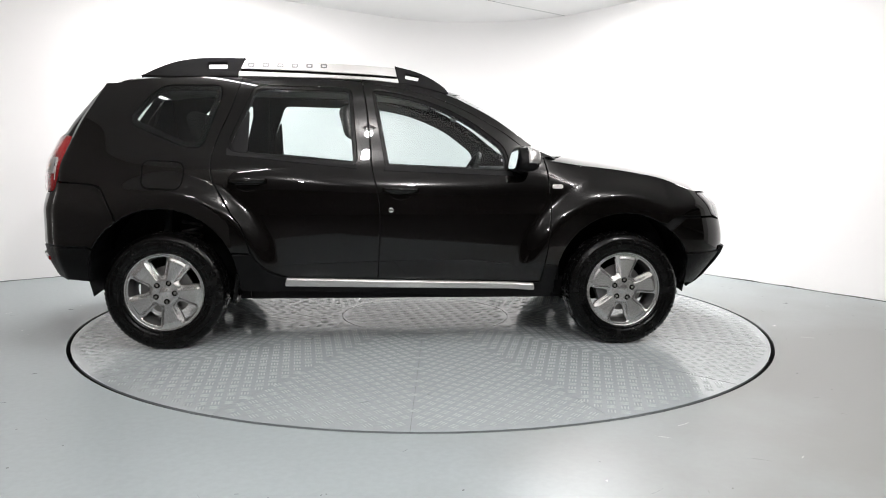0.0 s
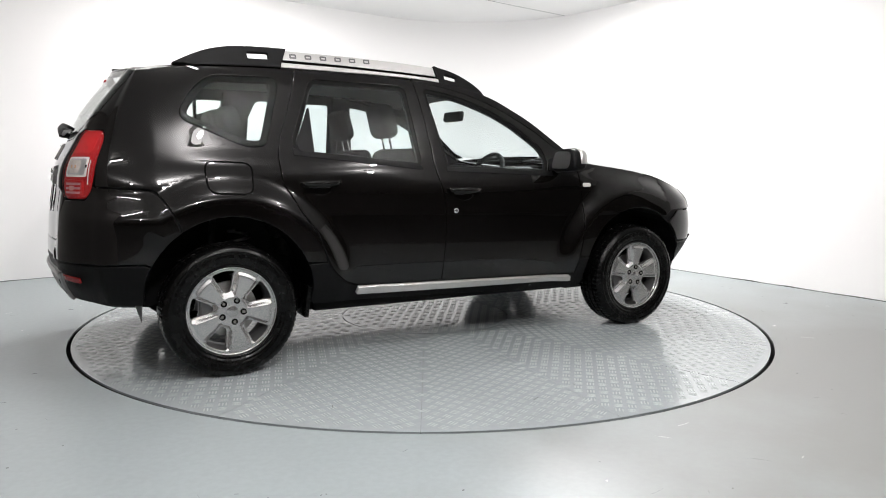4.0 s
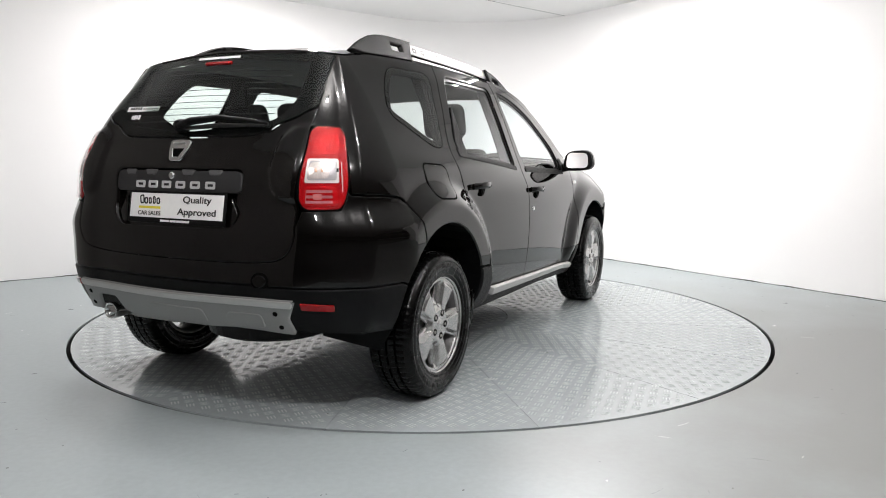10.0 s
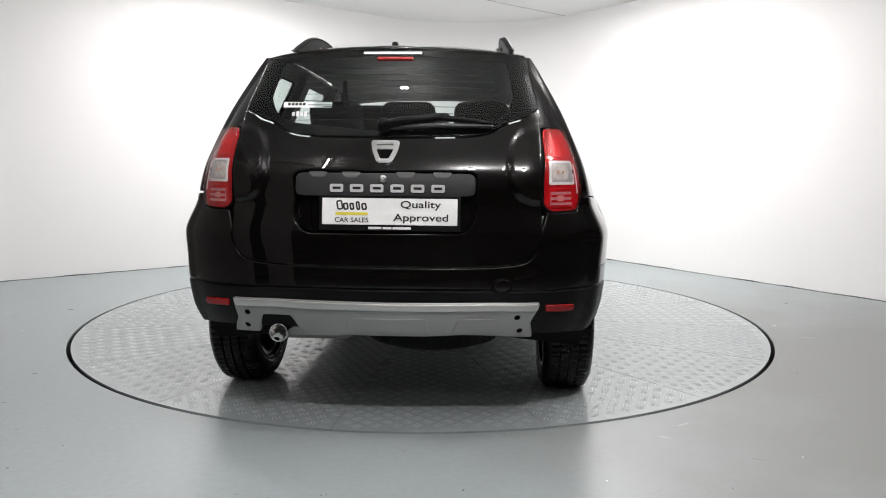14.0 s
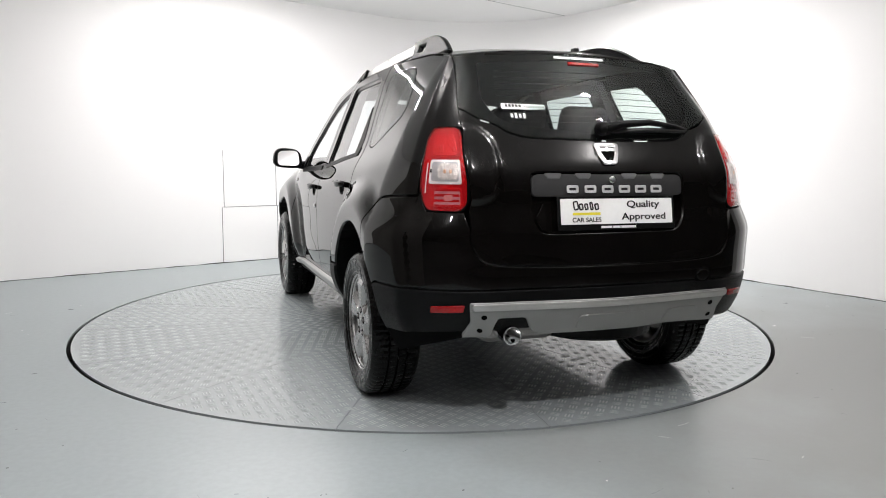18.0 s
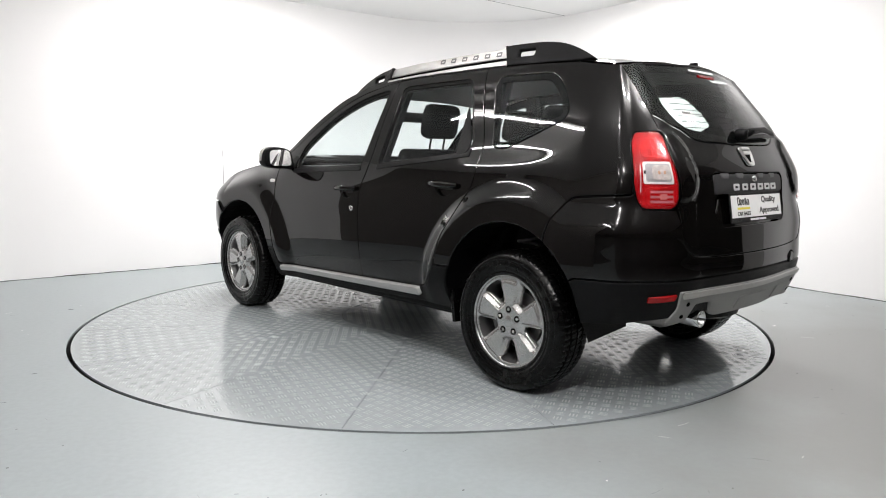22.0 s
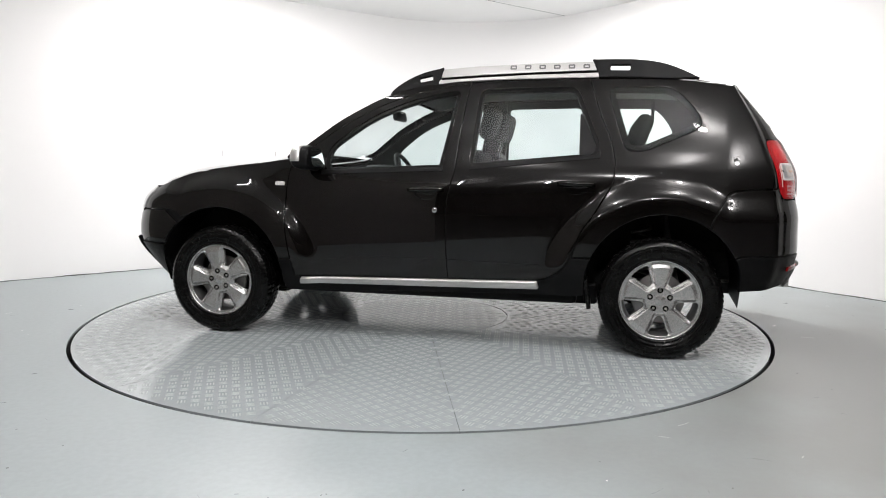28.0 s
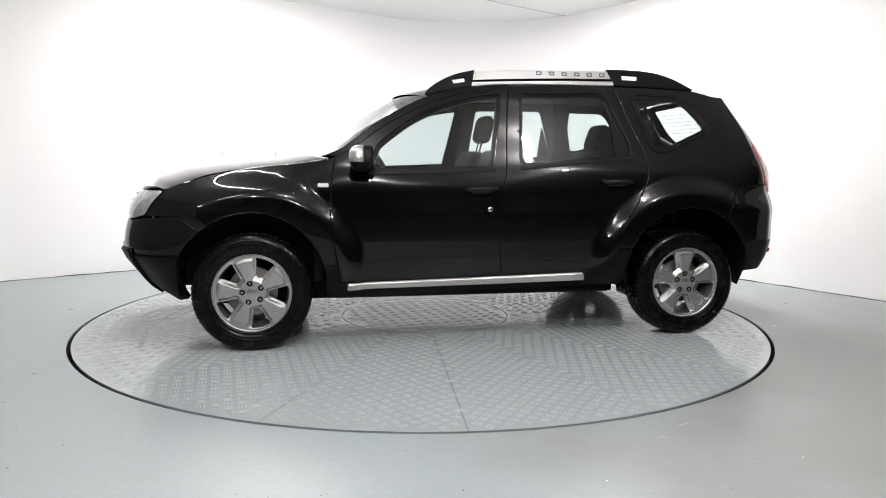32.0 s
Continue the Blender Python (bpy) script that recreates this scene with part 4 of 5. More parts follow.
line = [(-1.735, line_y - 0.004), (TAIL_MID, line_y - 0.001)]
outline = line + mirrored(line)[1:] + [(2 * TAIL_MID - s, z) for s, z in arc] + mirrored(bottom)[:-1] + bottom[::-1] + arc[::-1]
panel("bumper_lower", M["plastic"], bumper_r, outline, gap=0.035, offset=0.004, hem=0.03, label="matt black lower bumper")
notch = rounded([(tail_s(0.480, 0.478), 0.480), (tail_s(0.375, 0.478), 0.480), (tail_s(0.345, 0.41), 0.400), (tail_s(0.505, 0.41), 0.400)], 0.012)
skid = rounded([(tail_s(0.605, 0.548), 0.548), (TAIL_MID, 0.545), (2 * TAIL_MID - tail_s(0.605, 0.548), 0.548), (2 * TAIL_MID - tail_s(0.565, 0.47), 0.47),
                (2 * TAIL_MID - tail_s(0.575, 0.402), 0.402), (2 * TAIL_MID - tail_s(0.30, 0.415), 0.412), (2 * TAIL_MID - tail_s(0.16, 0.42), 0.405),
                (tail_s(0.28, 0.42), 0.405), (tail_s(0.335, 0.42), 0.420), (tail_s(0.370, 0.478), 0.482), (tail_s(0.485, 0.478), 0.482), (tail_s(0.505, 0.41), 0.405),
                (tail_s(0.615, 0.402), 0.402), (tail_s(0.590, 0.47), 0.47)], 0.012, 4)
plate = panel("skid_plate", M["skid"], bumper_r, skid, gap=0.03, offset=0.016, hem=0.018, lip=0.006, label="silver-grey skid plate")
ledge = rounded([(tail_s(0.598, 0.546), 0.546), (TAIL_MID, 0.543), (2 * TAIL_MID - tail_s(0.598, 0.546), 0.546), (2 * TAIL_MID - tail_s(0.590, 0.52), 0.518),
                 (TAIL_MID, 0.515), (tail_s(0.590, 0.52), 0.518)], 0.010)
panel("skid_ledge", M["silver"], plate, ledge, gap=0.04, offset=0.024, hem=0.008, lip=0.006)
for y0, y1 in ((0.14, -0.16), (-0.28, -0.44)):
    e = rounded([(tail_s(abs(y), 0.45) if y > 0 else 2 * TAIL_MID - tail_s(-y, 0.45), z) for y, z in ((y0, 0.487), (y1, 0.487), (y1 - 0.02, 0.425), (y0 + 0.02, 0.425))], 0.02)
    panel("skid_rib", M["skid"], plate, e, gap=0.04, offset=0.022, hem=0.006, lip=0.004)
for y, z in ((0.545, 0.492), (0.552, 0.437), (-0.515, 0.492), (-0.525, 0.437)):
    s = tail_s(abs(y), z)
    s = s if y > 0 else 2 * TAIL_MID - s
    panel("skid_bolt", M["gap"], plate, [(s + 0.009 * math.cos(a), z + 0.0075 * math.sin(a)) for a in (k * math.pi / 5 for k in range(10))], offset=0.0185, hem=0.003, gap=0.03, trim=0)
for side, _ in sides():
    refl = rounded([(tail_s(0.738, 0.53), 0.533), (tail_s(0.618, 0.54), 0.541), (tail_s(0.622, 0.51), 0.509), (tail_s(0.735, 0.50), 0.503)], 0.006)
    panel("rear_reflector", M["reflector"], bumper_r, refl, side=side, offset=0.015, hem=0.010, gap=0.03, label="red bumper reflector")
tow = [(2 * TAIL_MID - tail_s(0.455, 0.612) + 0.032 * math.cos(a), 0.614 + 0.026 * math.sin(a)) for a in (k * math.pi / 8 for k in range(16))]
panel("tow_cover", M["paint"], bumper_r, tow, offset=0.010, hem=0.010, gap=0.03, lip=0.004, label="round black towing eye cover")
panel("tow_gap", M["gap"], bumper_r, inset(tow, -0.007), offset=0.0035, hem=0.003, gap=0.03, trim=0.0)

ex = part("exhaust_tip", lathe_bm([(0.028, 0.20), (0.034, 0.10), (0.036, 0.03), (0.038, 0.0), (0.036, -0.004), (0.032, 0.0), (0.029, 0.06), (0.0, 0.07)], 28), M["chrome"], car,
          "round steel exhaust tip", smooth=True, m=pose(-2.080, 0.425, 0.405, 0, 0, -90))

# tailgate: panel with the window above and the recess for the number plate below
REC = rounded([(tail_s(0.357, 1.046), 1.046), (2 * TAIL_MID - tail_s(0.355, 1.046), 1.046), (2 * TAIL_MID - tail_s(0.358, 0.88), 0.885),
               (2 * TAIL_MID - tail_s(0.315, 0.81), 0.812), (tail_s(0.315, 0.81), 0.808), (tail_s(0.360, 0.87), 0.872)], 0.035, 6)
GLASS_LOW = [(tail_s(0.592, 1.296), 1.298), (tail_s(0.485, 1.238), 1.240), (tail_s(0.410, 1.198), 1.200), (tail_s(0.335, 1.181), 1.182), (tail_s(0.19, 1.176), 1.177), (TAIL_MID, 1.175)]
low = catmull(GLASS_LOW, 4)
edge = GATE_EDGE[2:] + catmull(GATE_LOW, 4)
gate_outline = edge + mirrored(edge)[1:] + mirrored(low)[::-1][1:-1] + low[::-1][:-1]
gate = panel("tailgate", M["paint"], car, gate_outline, [REC], gap=0.016, hem=0.028)
top_edge = GATE_EDGE[:3]
glass_outline = top_edge + low[1:] + mirrored(low)[1:] + mirrored(top_edge)[1:] + [(2 * TAIL_MID - tail_s(0.35, 1.55), 1.548), (TAIL_MID, 1.561), (tail_s(0.35, 1.55), 1.548)]
clear = rounded([(tail_s(0.470, 1.492), 1.490), (tail_s(0.485, 1.38), 1.38), (tail_s(0.440, 1.24), 1.245), (TAIL_MID, 1.200),
                 (2 * TAIL_MID - tail_s(0.440, 1.24), 1.245), (2 * TAIL_MID - tail_s(0.485, 1.38), 1.38), (2 * TAIL_MID - tail_s(0.470, 1.492), 1.490), (TAIL_MID, 1.522)], 0.09, 7)
panel("window_border", M["gap"], gate, glass_outline, [clear], gap=0.035, offset=-0.002, hem=0.004)
panel("rear_window", M["glass_dark"], gate, glass_outline, gap=0.04, offset=0.001, hem=0.004, label="heated rear window glass")
back = inset(REC, -0.012)
panel("plate_recess", M["paint"], gate, back, gap=0.04, offset=-0.027, hem=0.004, trim=0)
strip = rounded([(tail_s(0.352, 1.042), 1.042), (2 * TAIL_MID - tail_s(0.350, 1.042), 1.042), (2 * TAIL_MID - tail_s(0.353, 0.95), 0.951), (tail_s(0.355, 0.95), 0.948)], 0.03, 5)
handle = panel("handle_strip", M["grip"], gate, strip, gap=0.04, offset=-0.002, hem=0.03, label="dark grey grip strip over the number plate")
for side, _ in sides():
    post = rounded([(tail_s(0.300, 0.94), 0.942), (tail_s(0.285, 0.81), 0.815), (tail_s(0.312, 0.81), 0.815), (tail_s(0.340, 0.86), 0.865)], 0.015)
    panel("recess_cheek", M["paint"], gate, post, side=side, gap=0.03, offset=-0.012, hem=0.02)


def on_tail(y, z, off=0.0):
    """A place on the tail, at y from the car's middle, and the pose of a flat thing laid on it there."""
    s = tail_s(abs(y), z)
    s = s if y >= 0 else 2 * TAIL_MID - s
    p = skin_round(np.array([s]), np.array([z]))[0]
    a = skin_round(np.array([s]), np.array([z + 0.02]))[0] - skin_round(np.array([s]), np.array([z - 0.02]))[0]
    tilt = math.degrees(math.atan2(a[0], a[2]))
    return pose(p[0] - off, p[1], p[2], 0, tilt, 0)


def print_bm(width, height, depth=0.002, bevel=0.0):
    return box_bm(-depth, 0, -width / 2, width / 2, -height / 2, height / 2, bevel)


def word(name, text, height, mat, parent, m, width=None, bold=0.0):
    """Raised words in the built-in font, read from behind the car."""
    cu = bpy.data.curves.new(name, "FONT")
    cu.body, cu.size, cu.extrude, cu.align_x, cu.align_y, cu.offset = text, 1.0, 0.002, "CENTER", "CENTER", bold
    ob = bpy.data.objects.new(name, cu)
    scene.collection.objects.link(ob)
    me = bpy.data.meshes.new_from_object(ob.evaluated_get(bpy.context.evaluated_depsgraph_get()))
    bpy.data.objects.remove(ob)
    co = np.array([v.co for v in me.vertices])
    size = co.max(0) - co.min(0)
    k = height / size[1]
    kx = width / size[0] if width else k
    mid = (co.max(0) + co.min(0)) / 2
    for v in me.vertices:
        c = v.co
        v.co = (-c.z * 0.5, -(c.x - mid[0]) * kx, (c.y - mid[1]) * k)
    me.materials.clear()
    me.materials.append(mat)
    return part(name, me, None, parent, m=m)


# number plate with its words, badge, lettering bars, lock
board = part("number_plate", print_bm(0.545, 0.135, 0.006, 0.002), M["plastic"], gate, "dealer plate in a black holder", m=on_tail(-0.021, 0.885, -0.012))
part("plate_face", print_bm(0.520, 0.102, 0.003, 0.001), M["plate_white"], board, "white dealer plate", m=pose(-0.006, 0, 0.006))
def on_board(y, z):
    return pose(-0.0095, y, z + 0.006)


word("plate_word", "Quality", 0.036, M["ink"], board, on_board(-0.120, 0.024), 0.155, 0.012)
word("plate_word", "Approved", 0.036, M["ink"], board, on_board(-0.120, -0.026), 0.210, 0.012)
word("plate_word", "CAR SALES", 0.018, M["ink"], board, on_board(0.145, -0.033), 0.130, 0.01)
part("logo_underline", print_bm(0.125, 0.010, 0.001), M["yellow"], board, "yellow underline", m=on_board(0.145, -0.009))
for y, w in ((0.055, 0.050), (0.008, 0.034), (-0.048, 0.070)):
    part("small_print_bar", print_bm(w, 0.009, 0.001), M["white_print"], board, m=pose(-0.0067, y, -0.057))
def plain_glyph(w, h, stroke):
    """A flat rounded frame that stands for a letter."""
    outer, hole = [(-w / 2, -h / 2), (w / 2, -h / 2), (w / 2, h / 2), (-w / 2, h / 2)], [(-w / 2 + stroke, -h / 2 + stroke), (w / 2 - stroke, -h / 2 + stroke), (w / 2 - stroke, h / 2 - stroke), (-w / 2 + stroke, h / 2 - stroke)]

    def flat(s, z):
        s, z = np.broadcast_arrays(np.asarray(s, float), np.asarray(z, float))
        return np.stack([np.zeros_like(s), -s, z], -1)
    return sheet(rounded(outer, 0.25 * h, 4), [rounded(hole, 0.12 * h, 3)], gap=0.02, fn=flat, hem=0.004, trim=0.0, lip=0.0008, flip=-1)


for k in range(5):
    w_, h_ = ((0.023, 0.036), (0.019, 0.026), (0.016, 0.026), (0.014, 0.032), (0.019, 0.026))[k]
    part("logo_shape", sheet_mesh("logo_shape", M["ink"], plain_glyph(w_, h_, 0.0046)), None, board, m=on_board(0.192 - 0.0235 * k, 0.006 + h_ / 2) @ pose(-0.001, 0, 0, -10, 0, 0))
glyph = sheet_mesh("lettering_shape", M["lettering"], plain_glyph(0.050, 0.029, 0.0085))
for k in range(6):
    part("lettering_shape", glyph, None, handle, m=on_tail(0.184 - 0.078 * k, 0.981, 0.006))
for y in (0.26, 0.13, -0.08, -0.22):
    e = rounded([(tail_s(abs(q), 1.03) if q > 0 else 2 * TAIL_MID - tail_s(-q, 1.03), z) for q, z in ((y + 0.035, 1.040), (y - 0.035, 1.040), (y - 0.022, 1.024), (y + 0.022, 1.024))], 0.005)
    panel("grip_notch", M["notch"], handle, e, gap=0.03, offset=0.0005, hem=0.003, trim=0)
part("gate_lock", lathe_bm([(0.0, 0.006), (0.007, 0.008), (0.013, 0.006), (0.016, 0.0), (0.016, -0.01)], 20), M["chrome"], gate, "round chrome lock", smooth=True,
     m=on_tail(0.004, 1.018, 0.002) @ pose(0, 0, 0, 0, 0, 90))
shield = rounded([(-0.055, 0.046), (0.055, 0.046), (0.047, 0.0), (0.028, -0.046), (-0.028, -0.046), (-0.047, 0.0)], 0.012, 5)
slot = rounded([(-0.036, 0.012), (0.036, 0.012), (0.033, 0.0), (0.018, -0.035), (-0.018, -0.035), (-0.033, 0.0)], 0.007, 4)


def badge_fn(s, z):
    s, z = np.broadcast_arrays(np.asarray(s, float), np.asarray(z, float))
    return np.stack([-0.012 + 1.2 * s**2, s, z], -1)


badge = part("badge", sheet_mesh("badge", M["chrome"], sheet(shield, [slot], gap=0.012, fn=badge_fn, hem=0.012, trim=0.0, lip=0.003, flip=1)), None, gate, "chrome shield badge",
             m=on_tail(0.003, 1.118))
part("badge_well", print_bm(0.074, 0.050, 0.002), M["gap"], badge, m=pose(-0.004, 0, -0.011))
part("badge_bar", print_bm(0.066, 0.009, 0.002), M["skid"], badge, m=pose(-0.0135, 0, 0.031))

# rear wiper
arm = part("rear_wiper", tube_bm([(-2.035, 0.005, 1.222), (-2.040, -0.06, 1.240), (-2.030, -0.20, 1.252), (-2.010, -0.34, 1.240), (-1.99, -0.420, 1.228)], [0.020, 0.017, 0.013, 0.010, 0.006], 10),
           M["plastic"], gate, "black rear wiper", smooth=True)
part("wiper_hub", lathe_bm([(0, 0.03), (0.022, 0.028), (0.028, 0.015), (0.030, -0.02)], 20), M["plastic"], arm, smooth=True, m=pose(-2.022, 0.010, 1.222, 0, 0, 90))
part("wiper_blade", tube_bm([(-2.030, -0.02, 1.212), (-2.025, -0.2, 1.222), (-1.995, -0.41, 1.222)], [0.008, 0.010, 0.006], 8), M["ink"], arm)

# heating wires of the rear window
for k in range(9):
    z = 1.245 + 0.027 * k
    y = 0.40 + 0.025 * math.sin(k / 8 * math.pi)
    wire = [(tail_s(y, z), z + 0.0009), (TAIL_MID, z + 0.0039), (2 * TAIL_MID - tail_s(y, z), z + 0.0009), (2 * TAIL_MID - tail_s(y, z), z - 0.0009), (TAIL_MID, z + 0.0021), (tail_s(y, z), z - 0.0009)]
    panel("heating_wire", M["interior"], gate, wire, gap=0.06, offset=-0.004, hem=0.0008, trim=0.0, lip=0.0003)

# stickers and the high brake light
def sticker(y, z, w, h, mat, off=0.0035):
    return part("window_sticker", print_bm(w, h, 0.0006), mat, gate, m=on_tail(y, z, off))


st = sticker(0.330, 1.305, 0.195, 0.026, M["plate_white"])
for k in range(5):
    part("sticker_bar", print_bm(0.011, 0.013, 0.0004), M["ink"], st, m=pose(-0.0008, 0.075 - 0.015 * k, 0.003))
for k in range(9):
    part("sticker_bar", print_bm(0.008, 0.007, 0.0004), M["skid"], st, m=pose(-0.0008, -0.005 - 0.0105 * k, 0.0))
for k in range(4):
    sticker(0.385 - 0.017 * k, 1.268, 0.011, 0.018 + 0.006 * (k % 2), M["white_print"])
for y, w in ((0.086, 0.078), (0.021, 0.046), (-0.060, 0.110)):
    sticker(y, 1.528, w, 0.013, M["white_print"])
part("high_brake_light", print_bm(0.150, 0.016, 0.012, 0.003), M["reflector"], gate, "dim red high-level brake light", m=on_tail(-0.008, 1.498, -0.008))
lip_outline = [(tail_s(0.42, 1.54), 1.540), (TAIL_MID, 1.563), (2 * TAIL_MID - tail_s(0.42, 1.54), 1.540), (2 * TAIL_MID - tail_s(0.42, 1.53), 1.529), (TAIL_MID, 1.546), (tail_s(0.42, 1.53), 1.529)]
panel("gate_spoiler", M["paint"], gate, lip_outline, gap=0.04, offset=0.007, hem=0.018, lip=0.006)
part("roof_aerial_base", box_bm(-1.775, -1.735, -0.012, 0.012, 1.548, 1.578, 0.006), M["plastic"], car)

# tail lamps
for side, _ in sides():
    lamp = panel("tail_lamp", M["lens_red"], car, LAMP, side=side, offset=0.003, hem=0.030, gap=0.02, lip=0.006, label="tall red and clear tail lamp")
    panel("lamp_surround", M["gap"], lamp, inset(LAMP, -0.005), side=side, offset=-0.003, hem=0.012, trim=0)

    def seg(name, mat, z0, z1, i0, i1, off, label="", turn=0.012):
        def edge_s(f, z):
            a, b = -1.976, tail_s(0.618, z)
            return a + (b - a) * f
        o = rounded([(edge_s(i0, z1), z1), (edge_s(i1, z1), z1), (edge_s(i1, z0), z0), (edge_s(i0, z0), z0)], turn, 6)
        return panel(name, M[mat], lamp, o, side=side, offset=off - 0.009, hem=0.004, gap=0.02, lip=0.002, label=label)
    seg("brake_lens", "cell_red", 1.101, 1.196, 0.14, 0.93, 0.0140, "red faceted brake light", turn=0.034)
    seg("brake_step", "lens_red", 1.176, 1.190, 0.36, 0.82, 0.0152, turn=0.007)
    seg("bulb_ring", "cell_red", 1.112, 1.152, 0.33, 0.53, 0.0156, turn=0.020)
    seg("brake_bulb", "reflector", 1.120, 1.144, 0.37, 0.49, 0.0172, turn=0.012)
    seg("brake_bulb", "lens_red", 1.116, 1.138, 0.74, 0.86, 0.0160, turn=0.011)
    seg("indicator_frame", "lens_white", 0.994, 1.094, 0.15, 0.96, 0.0145, "white frame of the indicator", turn=0.016)
    seg("indicator_bezel", "lamp_grey", 1.003, 1.086, 0.20, 0.90, 0.0155, turn=0.020)
    seg("lens_bowl", "cell_bright", 1.010, 1.079, 0.36, 0.89, 0.0168, "bright oval reflector bowl", turn=0.030)
    for i in (0.50, 0.64):
        seg("indicator_bulb", "lens_amber", 1.034, 1.056, i, i + 0.09, 0.0190, "pale amber bulb", turn=0.012)
        seg("bulb_core", "cell_bright", 1.039, 1.051, i + 0.025, i + 0.065, 0.0202, turn=0.005)
    seg("lens_tab", "gap", 1.036, 1.057, 0.16, 0.24, 0.0165, turn=0.003)
    seg("light_guide", "lens_white", 0.960, 1.080, 0.085, 0.125, 0.0150, turn=0.006)
    seg("fog_frame", "cell_red", 0.906, 0.988, 0.20, 0.95, 0.0140, turn=0.026)
    seg("fog_lens", "cell_pink", 0.911, 0.977, 0.30, 0.91, 0.0152, "pinkish faceted lower lens", turn=0.008)
    seg("fog_bulb", "lens_pink", 0.930, 0.962, 0.52, 0.76, 0.0168, turn=0.016)
    for k in range(4):
        seg("cell_edge", "lens_red", 0.914 + 0.0205 * k, 0.9155 + 0.0205 * k, 0.32, 0.89, 0.0158, turn=0.0006)
    panel("lamp_cover", M["glass_cover"], lamp, inset(LAMP, 0.002), side=side, offset=0.0145, hem=0.012, gap=0.018, lip=0.006, label="clear outer lamp cover")

# roof rails
rail_glyph = sheet_mesh("lettering_shape", M["alloy_dark"], plain_glyph(0.038, 0.026, 0.0075))
for side, _ in sides():
    def lean(y):
        def fn(s, z):
            s, z = np.broadcast_arrays(np.asarray(s, float), np.asarray(z, float))
            return np.stack([s, y - 0.35 * (z - 1.60) + 0.010 * np.sin((s + 0.5) * 2.0), z], -1)
        return fn
    rail = new("roof_rail")
    rail.parent = car
    bar = [(-0.020, 1.652), (-0.240, 1.668), (-0.600, 1.680), (-0.942, 1.686), (-0.962, 1.632), (-0.600, 1.624), (-0.240, 1.611), (-0.010, 1.597)]
    panel("rail_bar", M["silver"], rail, bar, side=side, fn=lean(0.500), offset=0.0, hem=0.036, gap=0.06, lip=0.005, back=True, label="satin silver rail bar")
    web = [(-0.010, 1.604), (-0.600, 1.630), (-0.962, 1.638), (-0.966, 1.612), (-0.600, 1.606), (-0.010, 1.578)]
    panel("rail_groove", M["gap"], rail, web, side=side, fn=lean(0.494), hem=0.03, gap=0.06, back=True)
    base = [(0.000, 1.584), (-0.240, 1.597), (-0.600, 1.611), (-0.960, 1.617), (-0.966, 1.578), (-0.600, 1.574), (-0.240, 1.570), (0.000, 1.552)]
    panel("rail_base", M["silver"], rail, base, side=side, fn=lean(0.512), hem=0.036, gap=0.06, lip=0.004, back=True)
    foot = catmull([(0.310, 1.478), (0.280, 1.528), (0.200, 1.585), (0.100, 1.630), (-0.025, 1.661)], 4) + [(0.002, 1.548), (0.120, 1.530), (0.230, 1.500)]
    hole = rounded([(0.124, 1.598), (0.040, 1.614), (0.036, 1.584), (0.116, 1.570)], 0.008)
    panel("rail_foot", M["plastic"], rail, foot, [hole], side=side, fn=lean(0.518), hem=0.026, gap=0.03, lip=0.006, back=True, label="black plastic rail foot")
    foot = catmull([(-0.925, 1.697), (-1.060, 1.697), (-1.210, 1.690), (-1.330, 1.668), (-1.430, 1.630), (-1.530, 1.578)], 4) + [(-1.300, 1.572), (-0.970, 1.572), (-0.955, 1.620)]
    hole = rounded([(-1.030, 1.664), (-1.145, 1.662), (-1.140, 1.628), (-1.028, 1.630)], 0.008)
    panel("rail_foot", M["plastic"], rail, foot, [hole], side=side, fn=lean(0.508), hem=0.026, gap=0.03, lip=0.006, back=True, label="black plastic rail foot")
    for k in range(6):
        x = -0.455 - 0.087 * k
        part("lettering_shape", rail_glyph, None, rail, m=pose(x, side * (lean(0.5012)(np.array([x]), np.array([1.655]))[0][1]), 1.655, side * 19.3, 0, 0) @ pose(0, 0, 0, 0, 0, -90 * side))

